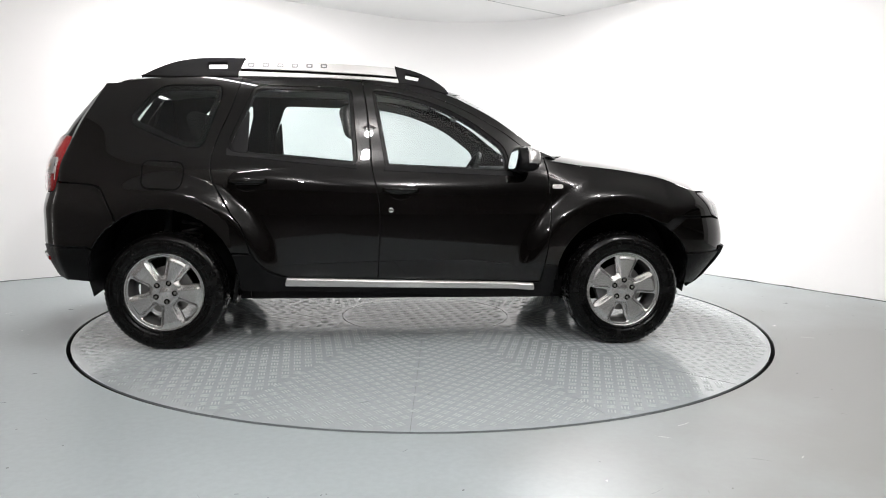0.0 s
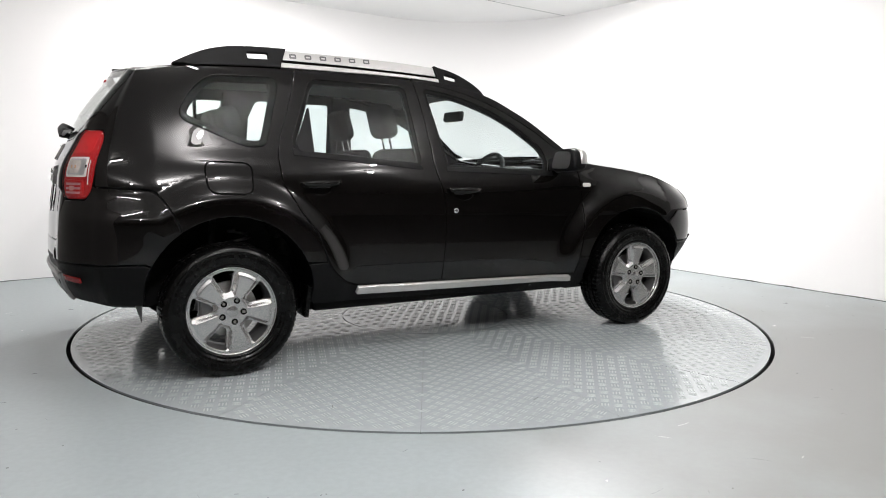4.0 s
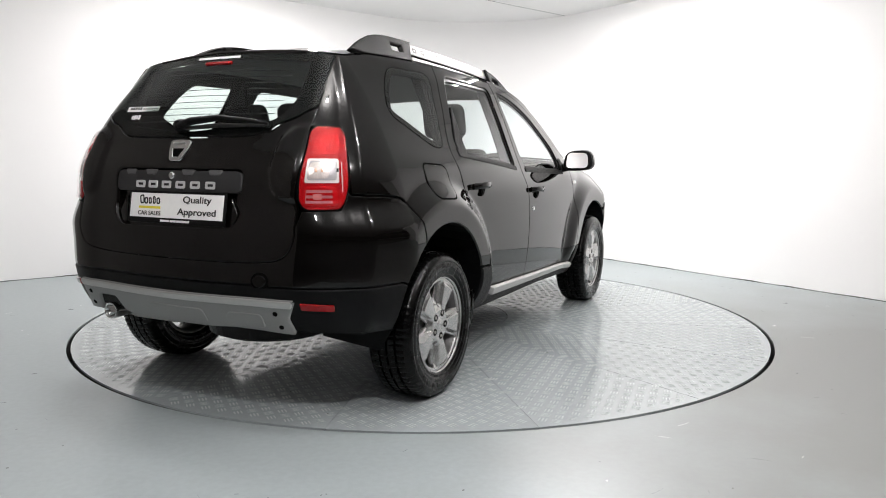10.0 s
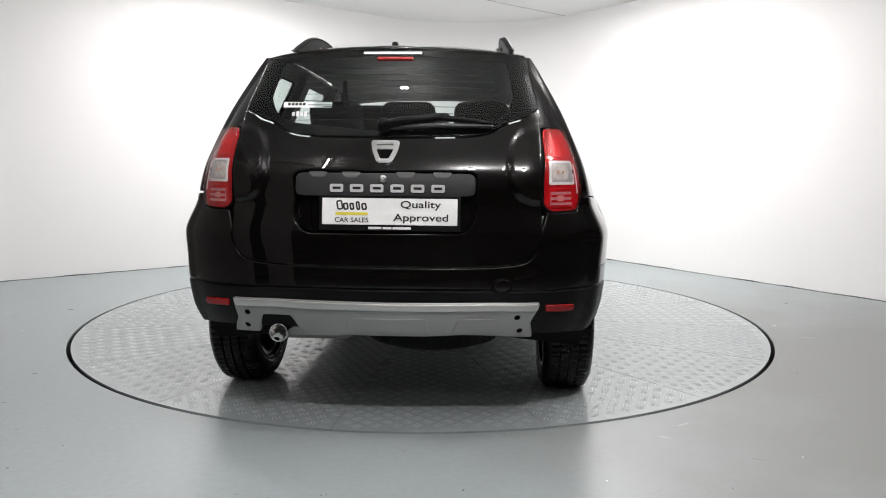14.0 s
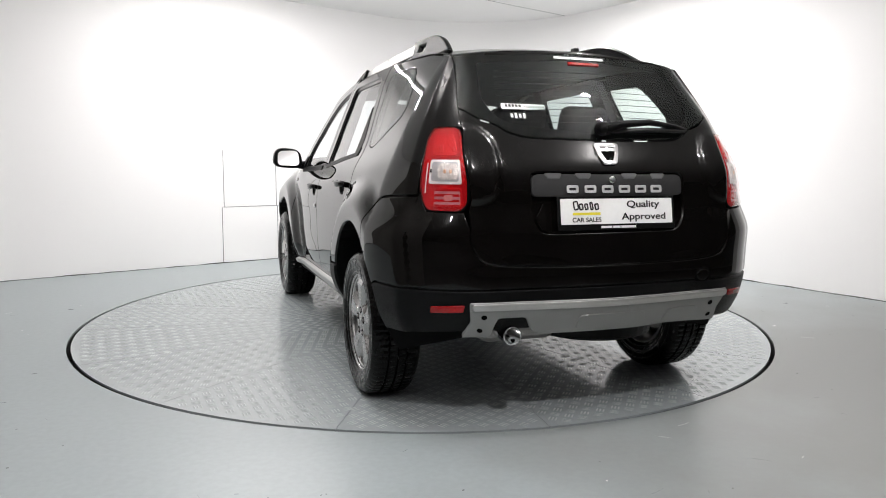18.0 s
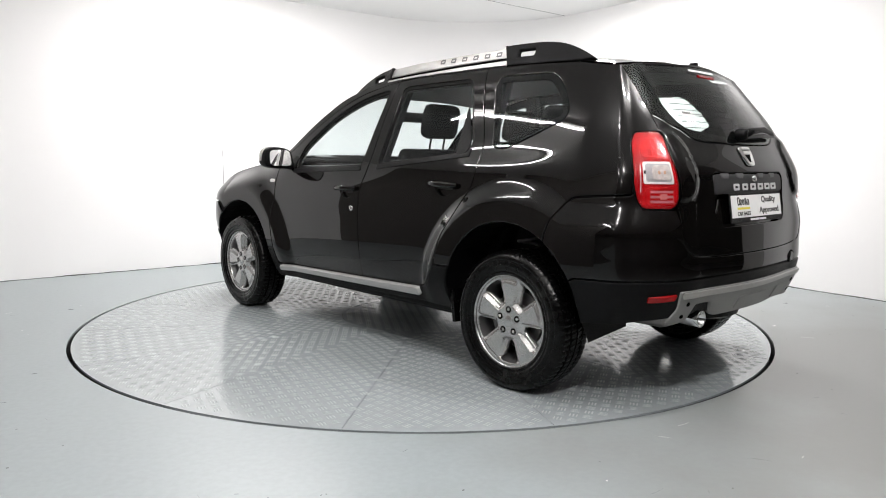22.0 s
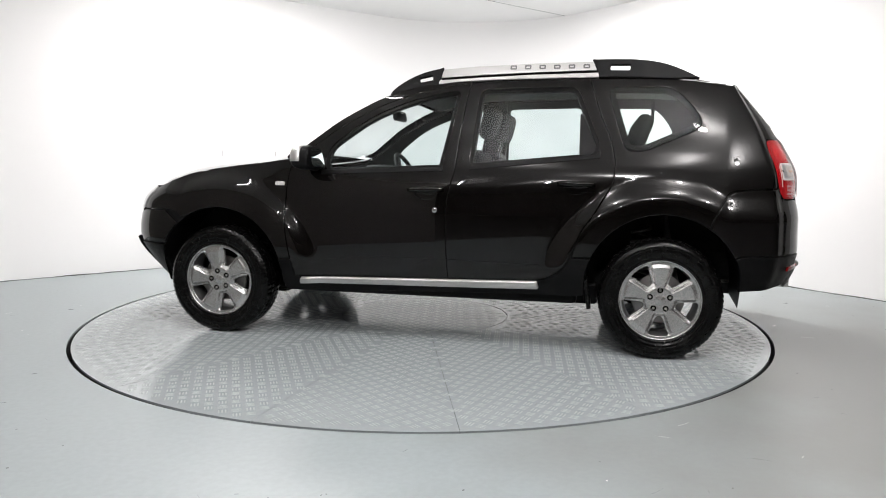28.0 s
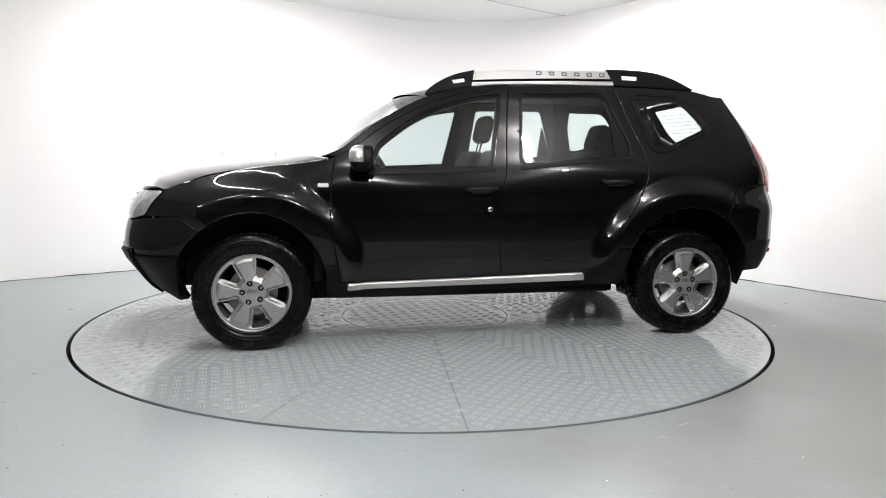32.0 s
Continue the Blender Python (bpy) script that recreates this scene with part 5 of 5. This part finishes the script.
# door mirrors
for side, _ in sides():
    bm = bmesh.new()
    bmesh.ops.create_uvsphere(bm, u_segments=28, v_segments=18, radius=1.0)
    for v in bm.verts:
        x, y, z = v.co
        f = lambda q, p: math.copysign(abs(q) ** p, q)
        x, y, z = f(x, 0.65), f(y, 0.6), f(z, 0.65)
        if x < -0.5:
            x = -0.5
        wide = 1.0 - 0.12 * z
        v.co = (0.700 + 0.085 * x + 0.012 * y, side * (0.918 + 0.098 * y * wide), 1.098 + 0.070 * z + 0.006 * y)
    if side < 0:
        bmesh.ops.reverse_faces(bm, faces=bm.faces)
    housing = part("door_mirror", bm, M["plastic"], car, "black door mirror with a silver cap", smooth=True)
    bm = bmesh.new()
    bmesh.ops.create_uvsphere(bm, u_segments=28, v_segments=18, radius=1.0)
    for v in bm.verts:
        x, y, z = v.co
        x, y, z = f(x, 0.65), f(y, 0.6), f(z, 0.65)
        x, z = max(x, 0.05), max(z, -0.35)
        v.co = (0.700 + 0.089 * x + 0.012 * y, side * (0.918 + 0.101 * y * (1.0 - 0.12 * z)), 1.099 + 0.073 * z + 0.006 * y)
    if side < 0:
        bmesh.ops.reverse_faces(bm, faces=bm.faces)
    part("mirror_cap", bm, M["silver"], housing, "satin silver mirror cap", smooth=True)
    o = rounded([(-0.075, -0.052), (0.078, -0.050), (0.070, 0.052), (-0.068, 0.055)], 0.035, 6)
    verts = [(0.6440 + 0.122 * a + 0.20 * b, side * (0.918 + a), 1.098 + b) for a, b in o]
    part("mirror_glass", mesh_of("mirror_glass", verts, [tuple(range(len(verts)))[:: side]], M["mirror"]), None, housing, "mirror glass")
    part("mirror_arm", tube_bm([(0.710, side * 0.775, 1.045), (0.705, side * 0.82, 1.050), (0.700, side * 0.87, 1.062)], [0.034, 0.028, 0.030], 12), M["plastic"], housing, smooth=True)
    panel("mirror_base", M["plastic"], housing, rounded([(0.770, 1.030), (0.640, 1.030), (0.645, 1.105), (0.690, 1.120)], 0.02), side=side, offset=0.006, hem=0.01)


# wheels
def tyre_mesh():
    prof = [(0.218, -0.086), (0.2225, -0.096), (0.229, -0.1015), (0.236, -0.1035), (0.2385, -0.1015), (0.243, -0.1045), (0.249, -0.1085), (0.2555, -0.1105), (0.262, -0.1090),
            (0.2635, -0.1105), (0.275, -0.1110), (0.290, -0.1105), (0.2935, -0.1090), (0.296, -0.1110), (0.303, -0.1105), (0.311, -0.1065), (0.318, -0.101), (0.329, -0.092), (0.335, -0.080)]
    tread = [(0.337, -0.064), (0.337, -0.046), (0.328, -0.044), (0.328, -0.038), (0.3385, -0.036), (0.3390, -0.005), (0.329, -0.003)]
    half = prof + tread
    full = half + [(r, -y) for r, y in reversed(half)]
    n = 216
    verts, faces = [], []
    for r, y in full:
        for k in range(n):
            a = 2 * math.pi * k / n
            rr = r
            if r > 0.327 and abs(y) > 0.03:
                shift = 0 if y > 0 else 1
                if (k + shift) % 3 == 0:
                    rr = r - 0.0045 * min(1.0, (r - 0.322) / 0.008)
            verts.append((rr * math.cos(a), y, rr * math.sin(a)))
    for i in range(len(full) - 1):
        for k in range(n):
            faces.append((i * n + k, (i + 1) * n + k, (i + 1) * n + (k + 1) % n, i * n + (k + 1) % n))
    me = mesh_of("tyre", verts, faces, M["rubber"])
    me.polygons.foreach_set("use_smooth", [abs(p.center.y) > 0.085 for p in me.polygons])
    return me


SPOKES = 5


def rim_fn(s, z):
    """The wheel's face: five broad spokes with a raised flat that widens outwards and falls off to a thin outer ring."""
    s, z = np.broadcast_arrays(np.asarray(s, float), np.asarray(z, float))
    r, a = np.hypot(s, z), np.arctan2(z, s)
    off = (((a - radians(58 + 36)) / (2 * math.pi / SPOKES) + 0.5) % 1.0 - 0.5) * (2 * math.pi / SPOKES) * r
    fall = np.clip((np.abs(off) / np.maximum(r, 0.01) - 0.235) / 0.115, 0, 1) * step(r, 0.068, 0.100) * (1 - step(r, 0.186, 0.208))
    y = 0.0880 + 0.007 * np.clip((r - 0.04) / 0.15, 0, 1) ** 1.5 - 0.021 * fall
    y = y - 0.0080 * step(r, 0.180, 0.202) * (1 - fall)
    return np.stack([s, y, z], -1)


def rim_holes():
    out = []
    for k in range(SPOKES):
        c = radians(58 + 72 * k)
        pts = []
        for r, d in ((0.092, -7.5), (0.093, 0), (0.092, 7.5), (0.108, 13.0), (0.200, 16.2), (0.206, 13), (0.2065, 0), (0.206, -13), (0.200, -16.2), (0.108, -13.0)):
            a = c + radians(d)
            pts.append((r * math.cos(a), r * math.sin(a)))
        out.append(rounded(pts, 0.010, 3))
    return out


def circle_pts(r, n, cx=0.0, cz=0.0):
    return [(cx + r * math.cos(2 * math.pi * k / n), cz + r * math.sin(2 * math.pi * k / n)) for k in range(n)]


def build_wheel():
    wheel = new("wheel")
    wheel.parent = car
    tyre = part("tyre", tyre_mesh(), None, wheel, "black tyre with a chunky tread")
    for k in range(10):
        a = radians((-112, 68)[k // 5] + 11 * (k % 5))
        part("sidewall_bar", box_bm(-0.015, 0.015, 0.1085, 0.1122, -0.0085, 0.0085, 0.001, 1), M["rubber"], tyre,
             m=pose(0.2785 * math.cos(a), 0, 0.2785 * math.sin(a), 0, 90 - math.degrees(a), 0))
    # rim face, barrel and lip
    rim = part("rim", sheet_mesh("rim", M["alloy"], sheet(circle_pts(0.2215, 100), rim_holes(), gap=0.006, fn=rim_fn, hem=0.030, lip=0.003, trim=0.0, flip=1)), None, wheel, "silver five-spoke alloy rim")
    part("rim_lip", lathe_bm([(0.2150, 0.0890), (0.2180, 0.0950), (0.2215, 0.0960), (0.2240, 0.0940), (0.2240, 0.084)], 72), M["alloy"], rim, smooth=True)
    part("barrel", lathe_bm([(0.2085, 0.080), (0.2060, 0.062), (0.198, 0.045), (0.192, 0.0), (0.198, -0.085), (0.216, -0.086)], 64), M["alloy_dark"], rim, smooth=True)
    part("hub_cap", lathe_bm([(0.0, 0.0905), (0.014, 0.0905), (0.017, 0.0890), (0.026, 0.0900), (0.029, 0.0885), (0.030, 0.070)], 32), M["alloy"], rim, smooth=True)
    for k in range(5):
        a = radians(94 + 72 * k)
        m = pose(0.056 * math.cos(a), 0, 0.056 * math.sin(a))
        part("wheel_nut_well", lathe_bm([(0.0, 0.0885), (0.0125, 0.0885), (0.0135, 0.0900), (0.0160, 0.0895), (0.0170, 0.078)], 20), M["gap"], rim, m=m)
        part("wheel_nut", lathe_bm([(0.0, 0.0900), (0.003, 0.0900), (0.0042, 0.0915), (0.0066, 0.0910), (0.0080, 0.0895), (0.0080, 0.082)], 6), M["steel"], rim, m=m)
    part("brake_disc", lathe_bm([(0.0, 0.030), (0.075, 0.030), (0.078, 0.012), (0.140, 0.012), (0.140, -0.010), (0.0, -0.010)], 48), M["steel"], wheel, "worn steel brake disc")
    bm = box_bm(0.075, 0.150, -0.02, 0.040, -0.060, 0.060, 0.012)
    part("brake_caliper", bm, M["alloy_dark"], wheel, m=pose(0, 0, 0, 0, 20, 0))
    return wheel


w = build_wheel()
w.matrix_basis = pose(AXLE, 0.772, WHEEL_Z, 0, 17, 0)
for x, y, rz, ry in ((-AXLE, 0.772, 0, 4), (AXLE, -0.772, 180, -2), (-AXLE, -0.772, 180, -21)):
    copy_thing(w, pose(x, y, WHEEL_Z, 0, ry, rz))

# inner shell, wheel wells, floor pan
HOLES = [inset(dense(h, 0.02), 0.026) for h in (FRONT_WINDOW, REAR_WINDOW, QUARTER_WINDOW)]
for side, _ in sides():
    outline = ([(0.845, 1.105)] + [(s, z - 0.006) for s, z in PILLAR[1:]] + [(-0.916, 1.568), (-1.480, 1.556), (-1.650, 1.538)] + [(-1.655, 1.20), (-1.90, 0.94), (-1.90, 0.60), (-1.75, 0.60)]
               + rear_arch(146, 4) + [(-0.88, 0.33), (0.88, 0.29)] + front_arch(176, 30) + [(1.72, 0.60), (1.84, 0.77), (1.83, 0.90)] + [(s, z - 0.010) for s, z in HOOD[::-1][2:]])
    panel("inner_side", M["interior"], car, outline, HOLES, side=side, offset=-0.020, hem=0.004, gap=0.05, back=True)
    for ax, fn_arch in ((-AXLE, rear_arch), (AXLE, front_arch)):
        pts = fn_arch(185, -5)
        verts, faces = [], []
        for k, (x, z) in enumerate(pts):
            w_ = float(half_width(x, max(z, 0.25))) - 0.010
            verts += [(x, side * w_, z), (x, side * 0.50, z + 0.03)]
            if k:
                faces.append((2 * k - 2, 2 * k, 2 * k + 1, 2 * k - 1))
        base = len(verts)
        verts += [(x, side * 0.50, z + 0.03) for x, z in pts]
        faces.append(tuple(range(base, base + len(pts))))
        part("wheel_well", mesh_of("wheel_well", verts, faces, M["plastic"]), None, car)
    part("mud_flap", box_bm(-0.012, 0.012, -0.070, 0.070, -0.085, 0.085, 0.004), M["rubber"], car, "black rear mud flap", m=pose(-0.940, side * 0.780, 0.345, 0, 8, 0))
part("floor_pan", box_bm(-1.0, 1.65, -0.52, 0.52, 0.225, 0.36, 0.02), M["plastic"], car)
part("floor_pan", box_bm(-0.88, 0.88, -0.74, 0.74, 0.265, 0.37, 0.02), M["plastic"], car)
part("rear_floor", box_bm(-1.98, -0.95, -0.50, 0.50, 0.40, 0.60, 0.03), M["interior"], car)
part("rear_axle", tube_bm([(-AXLE, -0.70, WHEEL_Z), (-AXLE, 0.70, WHEEL_Z)], 0.045, 12), M["plastic"], car)
part("front_axle", tube_bm([(AXLE, -0.70, WHEEL_Z), (AXLE, 0.70, WHEEL_Z)], 0.040, 12), M["plastic"], car)
part("fuel_tank", box_bm(-1.22, -0.70, -0.50, 0.42, 0.255, 0.45, 0.05, 3), M["plastic"], car, "black plastic fuel tank under the floor")
part("spare_wheel_well", lathe_bm([(0.0, 0.30), (0.24, 0.30), (0.29, 0.32), (0.31, 0.42), (0.31, 0.50)], 40), M["plastic"], car, "dark spare wheel under the boot floor", m=pose(-1.66, -0.16, 0, 90, 0, 0))
part("axle_beam", box_bm(-1.40, -1.26, -0.62, 0.62, 0.245, 0.345, 0.03, 3), M["plastic"], car)
part("front_subframe", box_bm(1.05, 1.62, -0.46, 0.46, 0.195, 0.30, 0.03, 3), M["plastic"], car)
part("silencer", box_bm(-1.95, -1.62, 0.15, 0.50, 0.34, 0.46, 0.05, 3), M["steel"], car, "dull steel silencer box")
part("bulkhead", box_bm(0.93, 0.99, -0.66, 0.66, 0.36, 1.02, 0.01), M["interior"], car)
part("engine_block", box_bm(1.02, 1.85, -0.48, 0.48, 0.36, 0.84, 0.05), M["interior"], car)
for side, _ in sides():
    coil = [(-AXLE + 0.10 + 0.055 * math.cos(k * 0.5), side * 0.60 + 0.055 * math.sin(k * 0.5), 0.40 + 0.0045 * k) for k in range(72)]
    part("rear_spring", tube_bm(coil, 0.008, 6), M["alloy_dark"], car, "dark steel coil spring", smooth=True)
    part("rear_damper", tube_bm([(-AXLE - 0.12, side * 0.62, 0.30), (-AXLE - 0.06, side * 0.60, 0.55), (-AXLE - 0.03, side * 0.59, 0.78)], [0.026, 0.026, 0.014], 12), M["alloy_dark"], car, smooth=True)


# ---- cabin ----
def cushion(name, parent, size, m, mat="cloth", bevel=0.05, label=""):
    x, y, z = size
    return part(name, box_bm(-x / 2, x / 2, -y / 2, y / 2, -z / 2, z / 2, bevel, 3), M[mat], parent, label, smooth=True, m=m)


def headrest(parent, x, y, z, lean=-8):
    h = cushion("headrest", parent, (0.10, 0.27, 0.21), pose(x, y, z, 0, lean, 0), bevel=0.048)
    for dy in (-0.055, 0.055):
        part("headrest_post", tube_bm([(0, dy, -0.18), (0, dy, -0.06)], 0.007, 8), M["chrome"], h)
    return h


for y in (0.36, -0.36):
    seat = cushion("front_seat", car, (0.50, 0.50, 0.14), pose(0.17, y, 0.640, 0, -4, 0), label="dark cloth front seat")
    cushion("seat_back", seat, (0.13, 0.48, 0.56), pose(-0.300, 0, 0.270, 0, -14, 0))
    headrest(seat, -0.425, 0, 0.715, -10)
    part("seat_base", box_bm(-0.2, 0.22, -0.2, 0.2, -0.26, -0.06, 0.02), M["interior"], seat)
bench = cushion("rear_bench", car, (0.50, 1.24, 0.15), pose(-0.78, 0, 0.650, 0, -5, 0), label="dark cloth rear bench")
cushion("bench_back", bench, (0.14, 1.24, 0.54), pose(-0.275, 0, 0.290, 0, -18, 0))
for y in (0.36, 0.0, -0.36):
    headrest(bench, -0.385, y, 0.660, -14)
dash = part("dashboard", box_bm(0.55, 0.95, -0.66, 0.66, 0.72, 1.005, 0.07, 4), M["interior"], car, "dark grey plastic dashboard", smooth=True)
part("instrument_hood", box_bm(0.52, 0.74, -0.53, -0.21, 0.97, 1.055, 0.035, 3), M["interior"], dash, smooth=True)
wheel_rim = [(0.19 * math.cos(a), 0.19 * math.sin(a), 0) for a in (2 * math.pi * k / 36 for k in range(37))]
steer = part("steering_wheel", tube_bm(wheel_rim, 0.016, 10, cap=False), M["interior"], car, "black steering wheel", smooth=True, m=pose(0.43, -0.36, 0.965, 0, -62, 0))
part("steering_boss", box_bm(-0.06, 0.06, -0.06, 0.06, -0.05, 0.01, 0.02), M["interior"], steer, smooth=True)
for a in (90, 210, 330):
    part("steering_spoke", box_bm(0.03, 0.18, -0.022, 0.022, -0.012, 0.006, 0.005), M["interior"], steer, m=pose(0, 0, 0, 0, 0, a + 90))
part("interior_mirror", box_bm(-0.02, 0.02, -0.12, 0.12, -0.035, 0.035, 0.015), M["interior"], car, smooth=True, m=pose(0.40, 0.0, 1.395, 0, 10, 0))


def liner_fn(u, v):
    p = roof_fn(0.05 + 0.92 * u, 0.03 + 0.94 * v)
    return p - np.array([0, 0, 0.035])


part("headliner", grid_mesh("headliner", liner_fn, 24, 16, M["headliner"]), None, car, "pale grey headliner")
for side, _ in sides():
    for x0, x1, x2, x3 in ((-0.17, -0.25, -0.21, -0.285), (-0.99, -1.09, -0.94, -1.06)):
        verts = []
        for x, z in ((x0, 1.04), (x1, 1.04), (x3, 1.53), (x2, 1.53)):
            w_ = float(half_width(x, z))
            verts += [(x, side * (w_ - 0.030), z), (x, side * (w_ - 0.075), z)]
        faces = [(0, 2, 4, 6), (1, 7, 5, 3), (0, 1, 3, 2), (2, 3, 5, 4), (4, 5, 7, 6), (6, 7, 1, 0)]
        part("pillar_trim", mesh_of("pillar_trim", verts, faces, M["interior"]), None, car)
    belt = [(-0.21, side * (float(half_width(-0.21, 1.40)) - 0.085), 1.40), (-0.22, side * 0.70, 1.10), (-0.20, side * 0.72, 0.70)]
    part("seat_belt", tube_bm(belt, 0.010, 6), M["interior"], car)
part("parcel_shelf", box_bm(-1.86, -1.30, -0.60, 0.60, 1.085, 1.105, 0.006), M["interior"], car)
part("belt_buckle", box_bm(-1.30, -1.28, 0.29, 0.315, 1.33, 1.47, 0.004), M["interior"], car)


# ---- the turntable: steel tread plates round a centre hatch ----
turntable = new("turntable")
tagged(turntable, "round grey-painted steel tread plate turntable set flush into the floor", "turntable")
SEAM, HATCH_R = 0.0022, 0.585
rim_bm = lathe_bm([(TABLE_R - 0.004, -0.0095), (TABLE_R - 0.004, -0.06), (TABLE_R - 0.05, -0.06)], 208)
part("edge_ring", rim_bm, M["pit"], turntable, m=Matrix(((1, 0, 0, 0), (0, 0, 1, 0), (0, 1, 0, 0), (0, 0, 0, 1))))
base = bmesh.new()
bmesh.ops.create_circle(base, cap_ends=True, segments=120, radius=TABLE_R - 0.01, matrix=Matrix.Translation((0, 0, -0.012)))
part("under_plate", base, M["seam"], turntable)
N_SECT = 16
PITCH_ = 0.084


def sector_outline(k):
    a0, a1 = radians(-5 + 22.5 * k), radians(-5 + 22.5 * (k + 1))
    pts = []
    for r, rev in ((HATCH_R + 0.003, False), (TABLE_R, True)):
        d = SEAM / 2 / r
        run = [(r * math.cos(a), r * math.sin(a)) for a in np.linspace(a0 + d, a1 - d, 14)]
        pts += run[::-1] if rev else run
    return pts


def flat_mesh(name, pts, z0, z1, mat):
    n = len(pts)
    p = np.array(pts)
    if turning(p) < 0:
        pts = pts[::-1]
    verts = [(x, y, z1) for x, y in pts] + [(x, y, z0) for x, y in pts]
    faces = [tuple(range(n)), tuple(range(2 * n - 1, n - 1, -1))] + [(i, i + n, (i + 1) % n + n, (i + 1) % n) for i in range(n)]
    return mesh_of(name, verts, faces, mat)


def tread(keep, heading):
    """Raised groups of three bars in a checker of two directions, as one mesh."""
    verts, faces = [], []
    c0, s0 = math.cos(heading), math.sin(heading)
    n = int(2.4 / PITCH_) + 1
    long_, wide, high = 0.0235, 0.0042, 0.0010
    ring = [(math.cos(2 * math.pi * k / 6), math.sin(2 * math.pi * k / 6)) for k in range(6)]
    for i in range(-n, n + 1):
        for j in range(-n, n + 1):
            for half_, turn in ((0.0, 45), (0.5, -45)):
                u, v = (i + half_) * PITCH_, (j + half_) * PITCH_
                x, y = c0 * u - s0 * v, s0 * u + c0 * v
                if not keep(x, y):
                    continue
                a = heading + radians(turn)
                c, s = math.cos(a), math.sin(a)
                for row in (-0.0145, 0.0, 0.0145):
                    b = len(verts)
                    for f, z in ((1.0, -0.0002), (0.6, high)):
                        for px, py in ring:
                            qx, qy = px * long_ * (1.0 if f == 1 else 0.86), py * wide * f + row
                            verts.append((x + c * qx - s * qy, y + s * qx + c * qy, z))
                    for k in range(6):
                        faces.append((b + k, b + (k + 1) % 6, b + 6 + (k + 1) % 6, b + 6 + k))
                    faces.append(tuple(range(b + 6, b + 12)))
    return verts, faces


for k in range(N_SECT):
    mid = radians(-5 + 22.5 * (k + 0.5))
    ob = part("tread_plate", flat_mesh("tread_plate", sector_outline(k), -0.010, 0.0, M["plate"]), None, turntable)
    lo, hi = radians(-5 + 22.5 * k), radians(-5 + 22.5 * (k + 1))

    def keep(x, y):
        r, a = math.hypot(x, y), (math.atan2(y, x) - mid + math.pi) % (2 * math.pi) - math.pi
        return HATCH_R + 0.02 < r < TABLE_R - 0.03 and abs(a) < radians(11.25) - 0.012 / r
    v, f = tread(keep, mid)
    part("tread_pattern", mesh_of("tread_pattern", v, f, M["tread"], True), None, ob)["kind"] = "stuff"
hatch = part("hatch_plate", flat_mesh("hatch_plate", circle_pts(HATCH_R - 0.003, 96), -0.010, 0.0, M["plate"]), None, turntable)
v, f = tread(lambda x, y: math.hypot(x, y) < HATCH_R - 0.035, 0.2)
part("tread_pattern", mesh_of("tread_pattern", v, f, M["tread"], True), None, hatch)["kind"] = "stuff"
for mat, seed in (("scuff", 5), ("seam", 9)):
    part("plate_scuffs", scuff_mesh("plate_scuffs", 40, seed, 0.7, TABLE_R - 0.05, M[mat]), None, turntable, m=pose(0, 0, 0.0022))["kind"] = "stuff"


# ---- ceiling lamps: bare fluorescent battens ----
def batten(x, y, turn, length=1.5, power=60.0):
    lamp = new("ceiling_light")
    lamp.matrix_basis = pose(x, y, CEIL, 0, 0, turn)
    tagged(lamp, "long slim white fluorescent batten fixed to the ceiling", "ceiling light", "ceiling battens")
    part("lamp_housing", box_bm(-length / 2, length / 2, -0.024, 0.024, -0.06, 0.0, 0.008), M["housing"], lamp)
    part("lamp_tube", tube_bm([(-length / 2 + 0.02, 0, -0.085), (length / 2 - 0.02, 0, -0.085)], 0.009, 12), M["tube"], lamp, "glowing fluorescent tube")
    data = bpy.data.lights.new("batten_glow", "AREA")
    data.shape, data.size, data.size_y, data.energy, data.color = "RECTANGLE", length, 0.022, power, LAMP_COLOR
    glow = new("batten_glow", data)
    glow.matrix_basis = pose(x, y, CEIL - 0.0965, 0, 0, turn)


def bulb(x, y, power):
    lamp = new("ceiling_bulb")
    lamp.matrix_basis = pose(x, y, CEIL)
    tagged(lamp, "round white lamp bulb hanging close under the ceiling", "ceiling light", "round ceiling lamps")
    part("lamp_housing", tube_bm([(0, 0.0, 0.0), (0, 0.0001, -0.05)], [0.06, 0.035], 24), M["housing"], lamp)
    part("lamp_bulb", tube_bm([(0, 0, -0.05), (0, 0.0001, -0.07), (0, 0.0002, -0.082), (0, 0.0003, -0.088)], [0.034, 0.036, 0.026, 0.008], 24), M["bulb"], lamp, "glowing round bulb", smooth=True)
    data = bpy.data.lights.new("bulb_glow", "POINT")
    data.shadow_soft_size, data.energy, data.color = 0.036, power, LAMP_COLOR
    glow = new("bulb_glow", data)
    glow.matrix_basis = pose(x, y, CEIL - 0.13)


for x, y, turn, length, power in LAMPS:
    batten(x, y, turn, length, power)
for x, y, power in BULBS:
    bulb(x, y, power)


def motions():
    """The turntable turns at an almost even pace and carries the car."""
    rows, ride = [], []
    for k in range(65):
        t = k / 2
        a = 3.5227 + 5.9373 * t - 0.009788 * t**2 + 0.0001854 * t**3
        m = pose(0, 0, 0, 0, 0, a)
        rows.append((t, m))
        ride.append((t, m @ pose(*CAR_AT)))
    walk(turntable, rows)
    walk(car, ride)


motions()
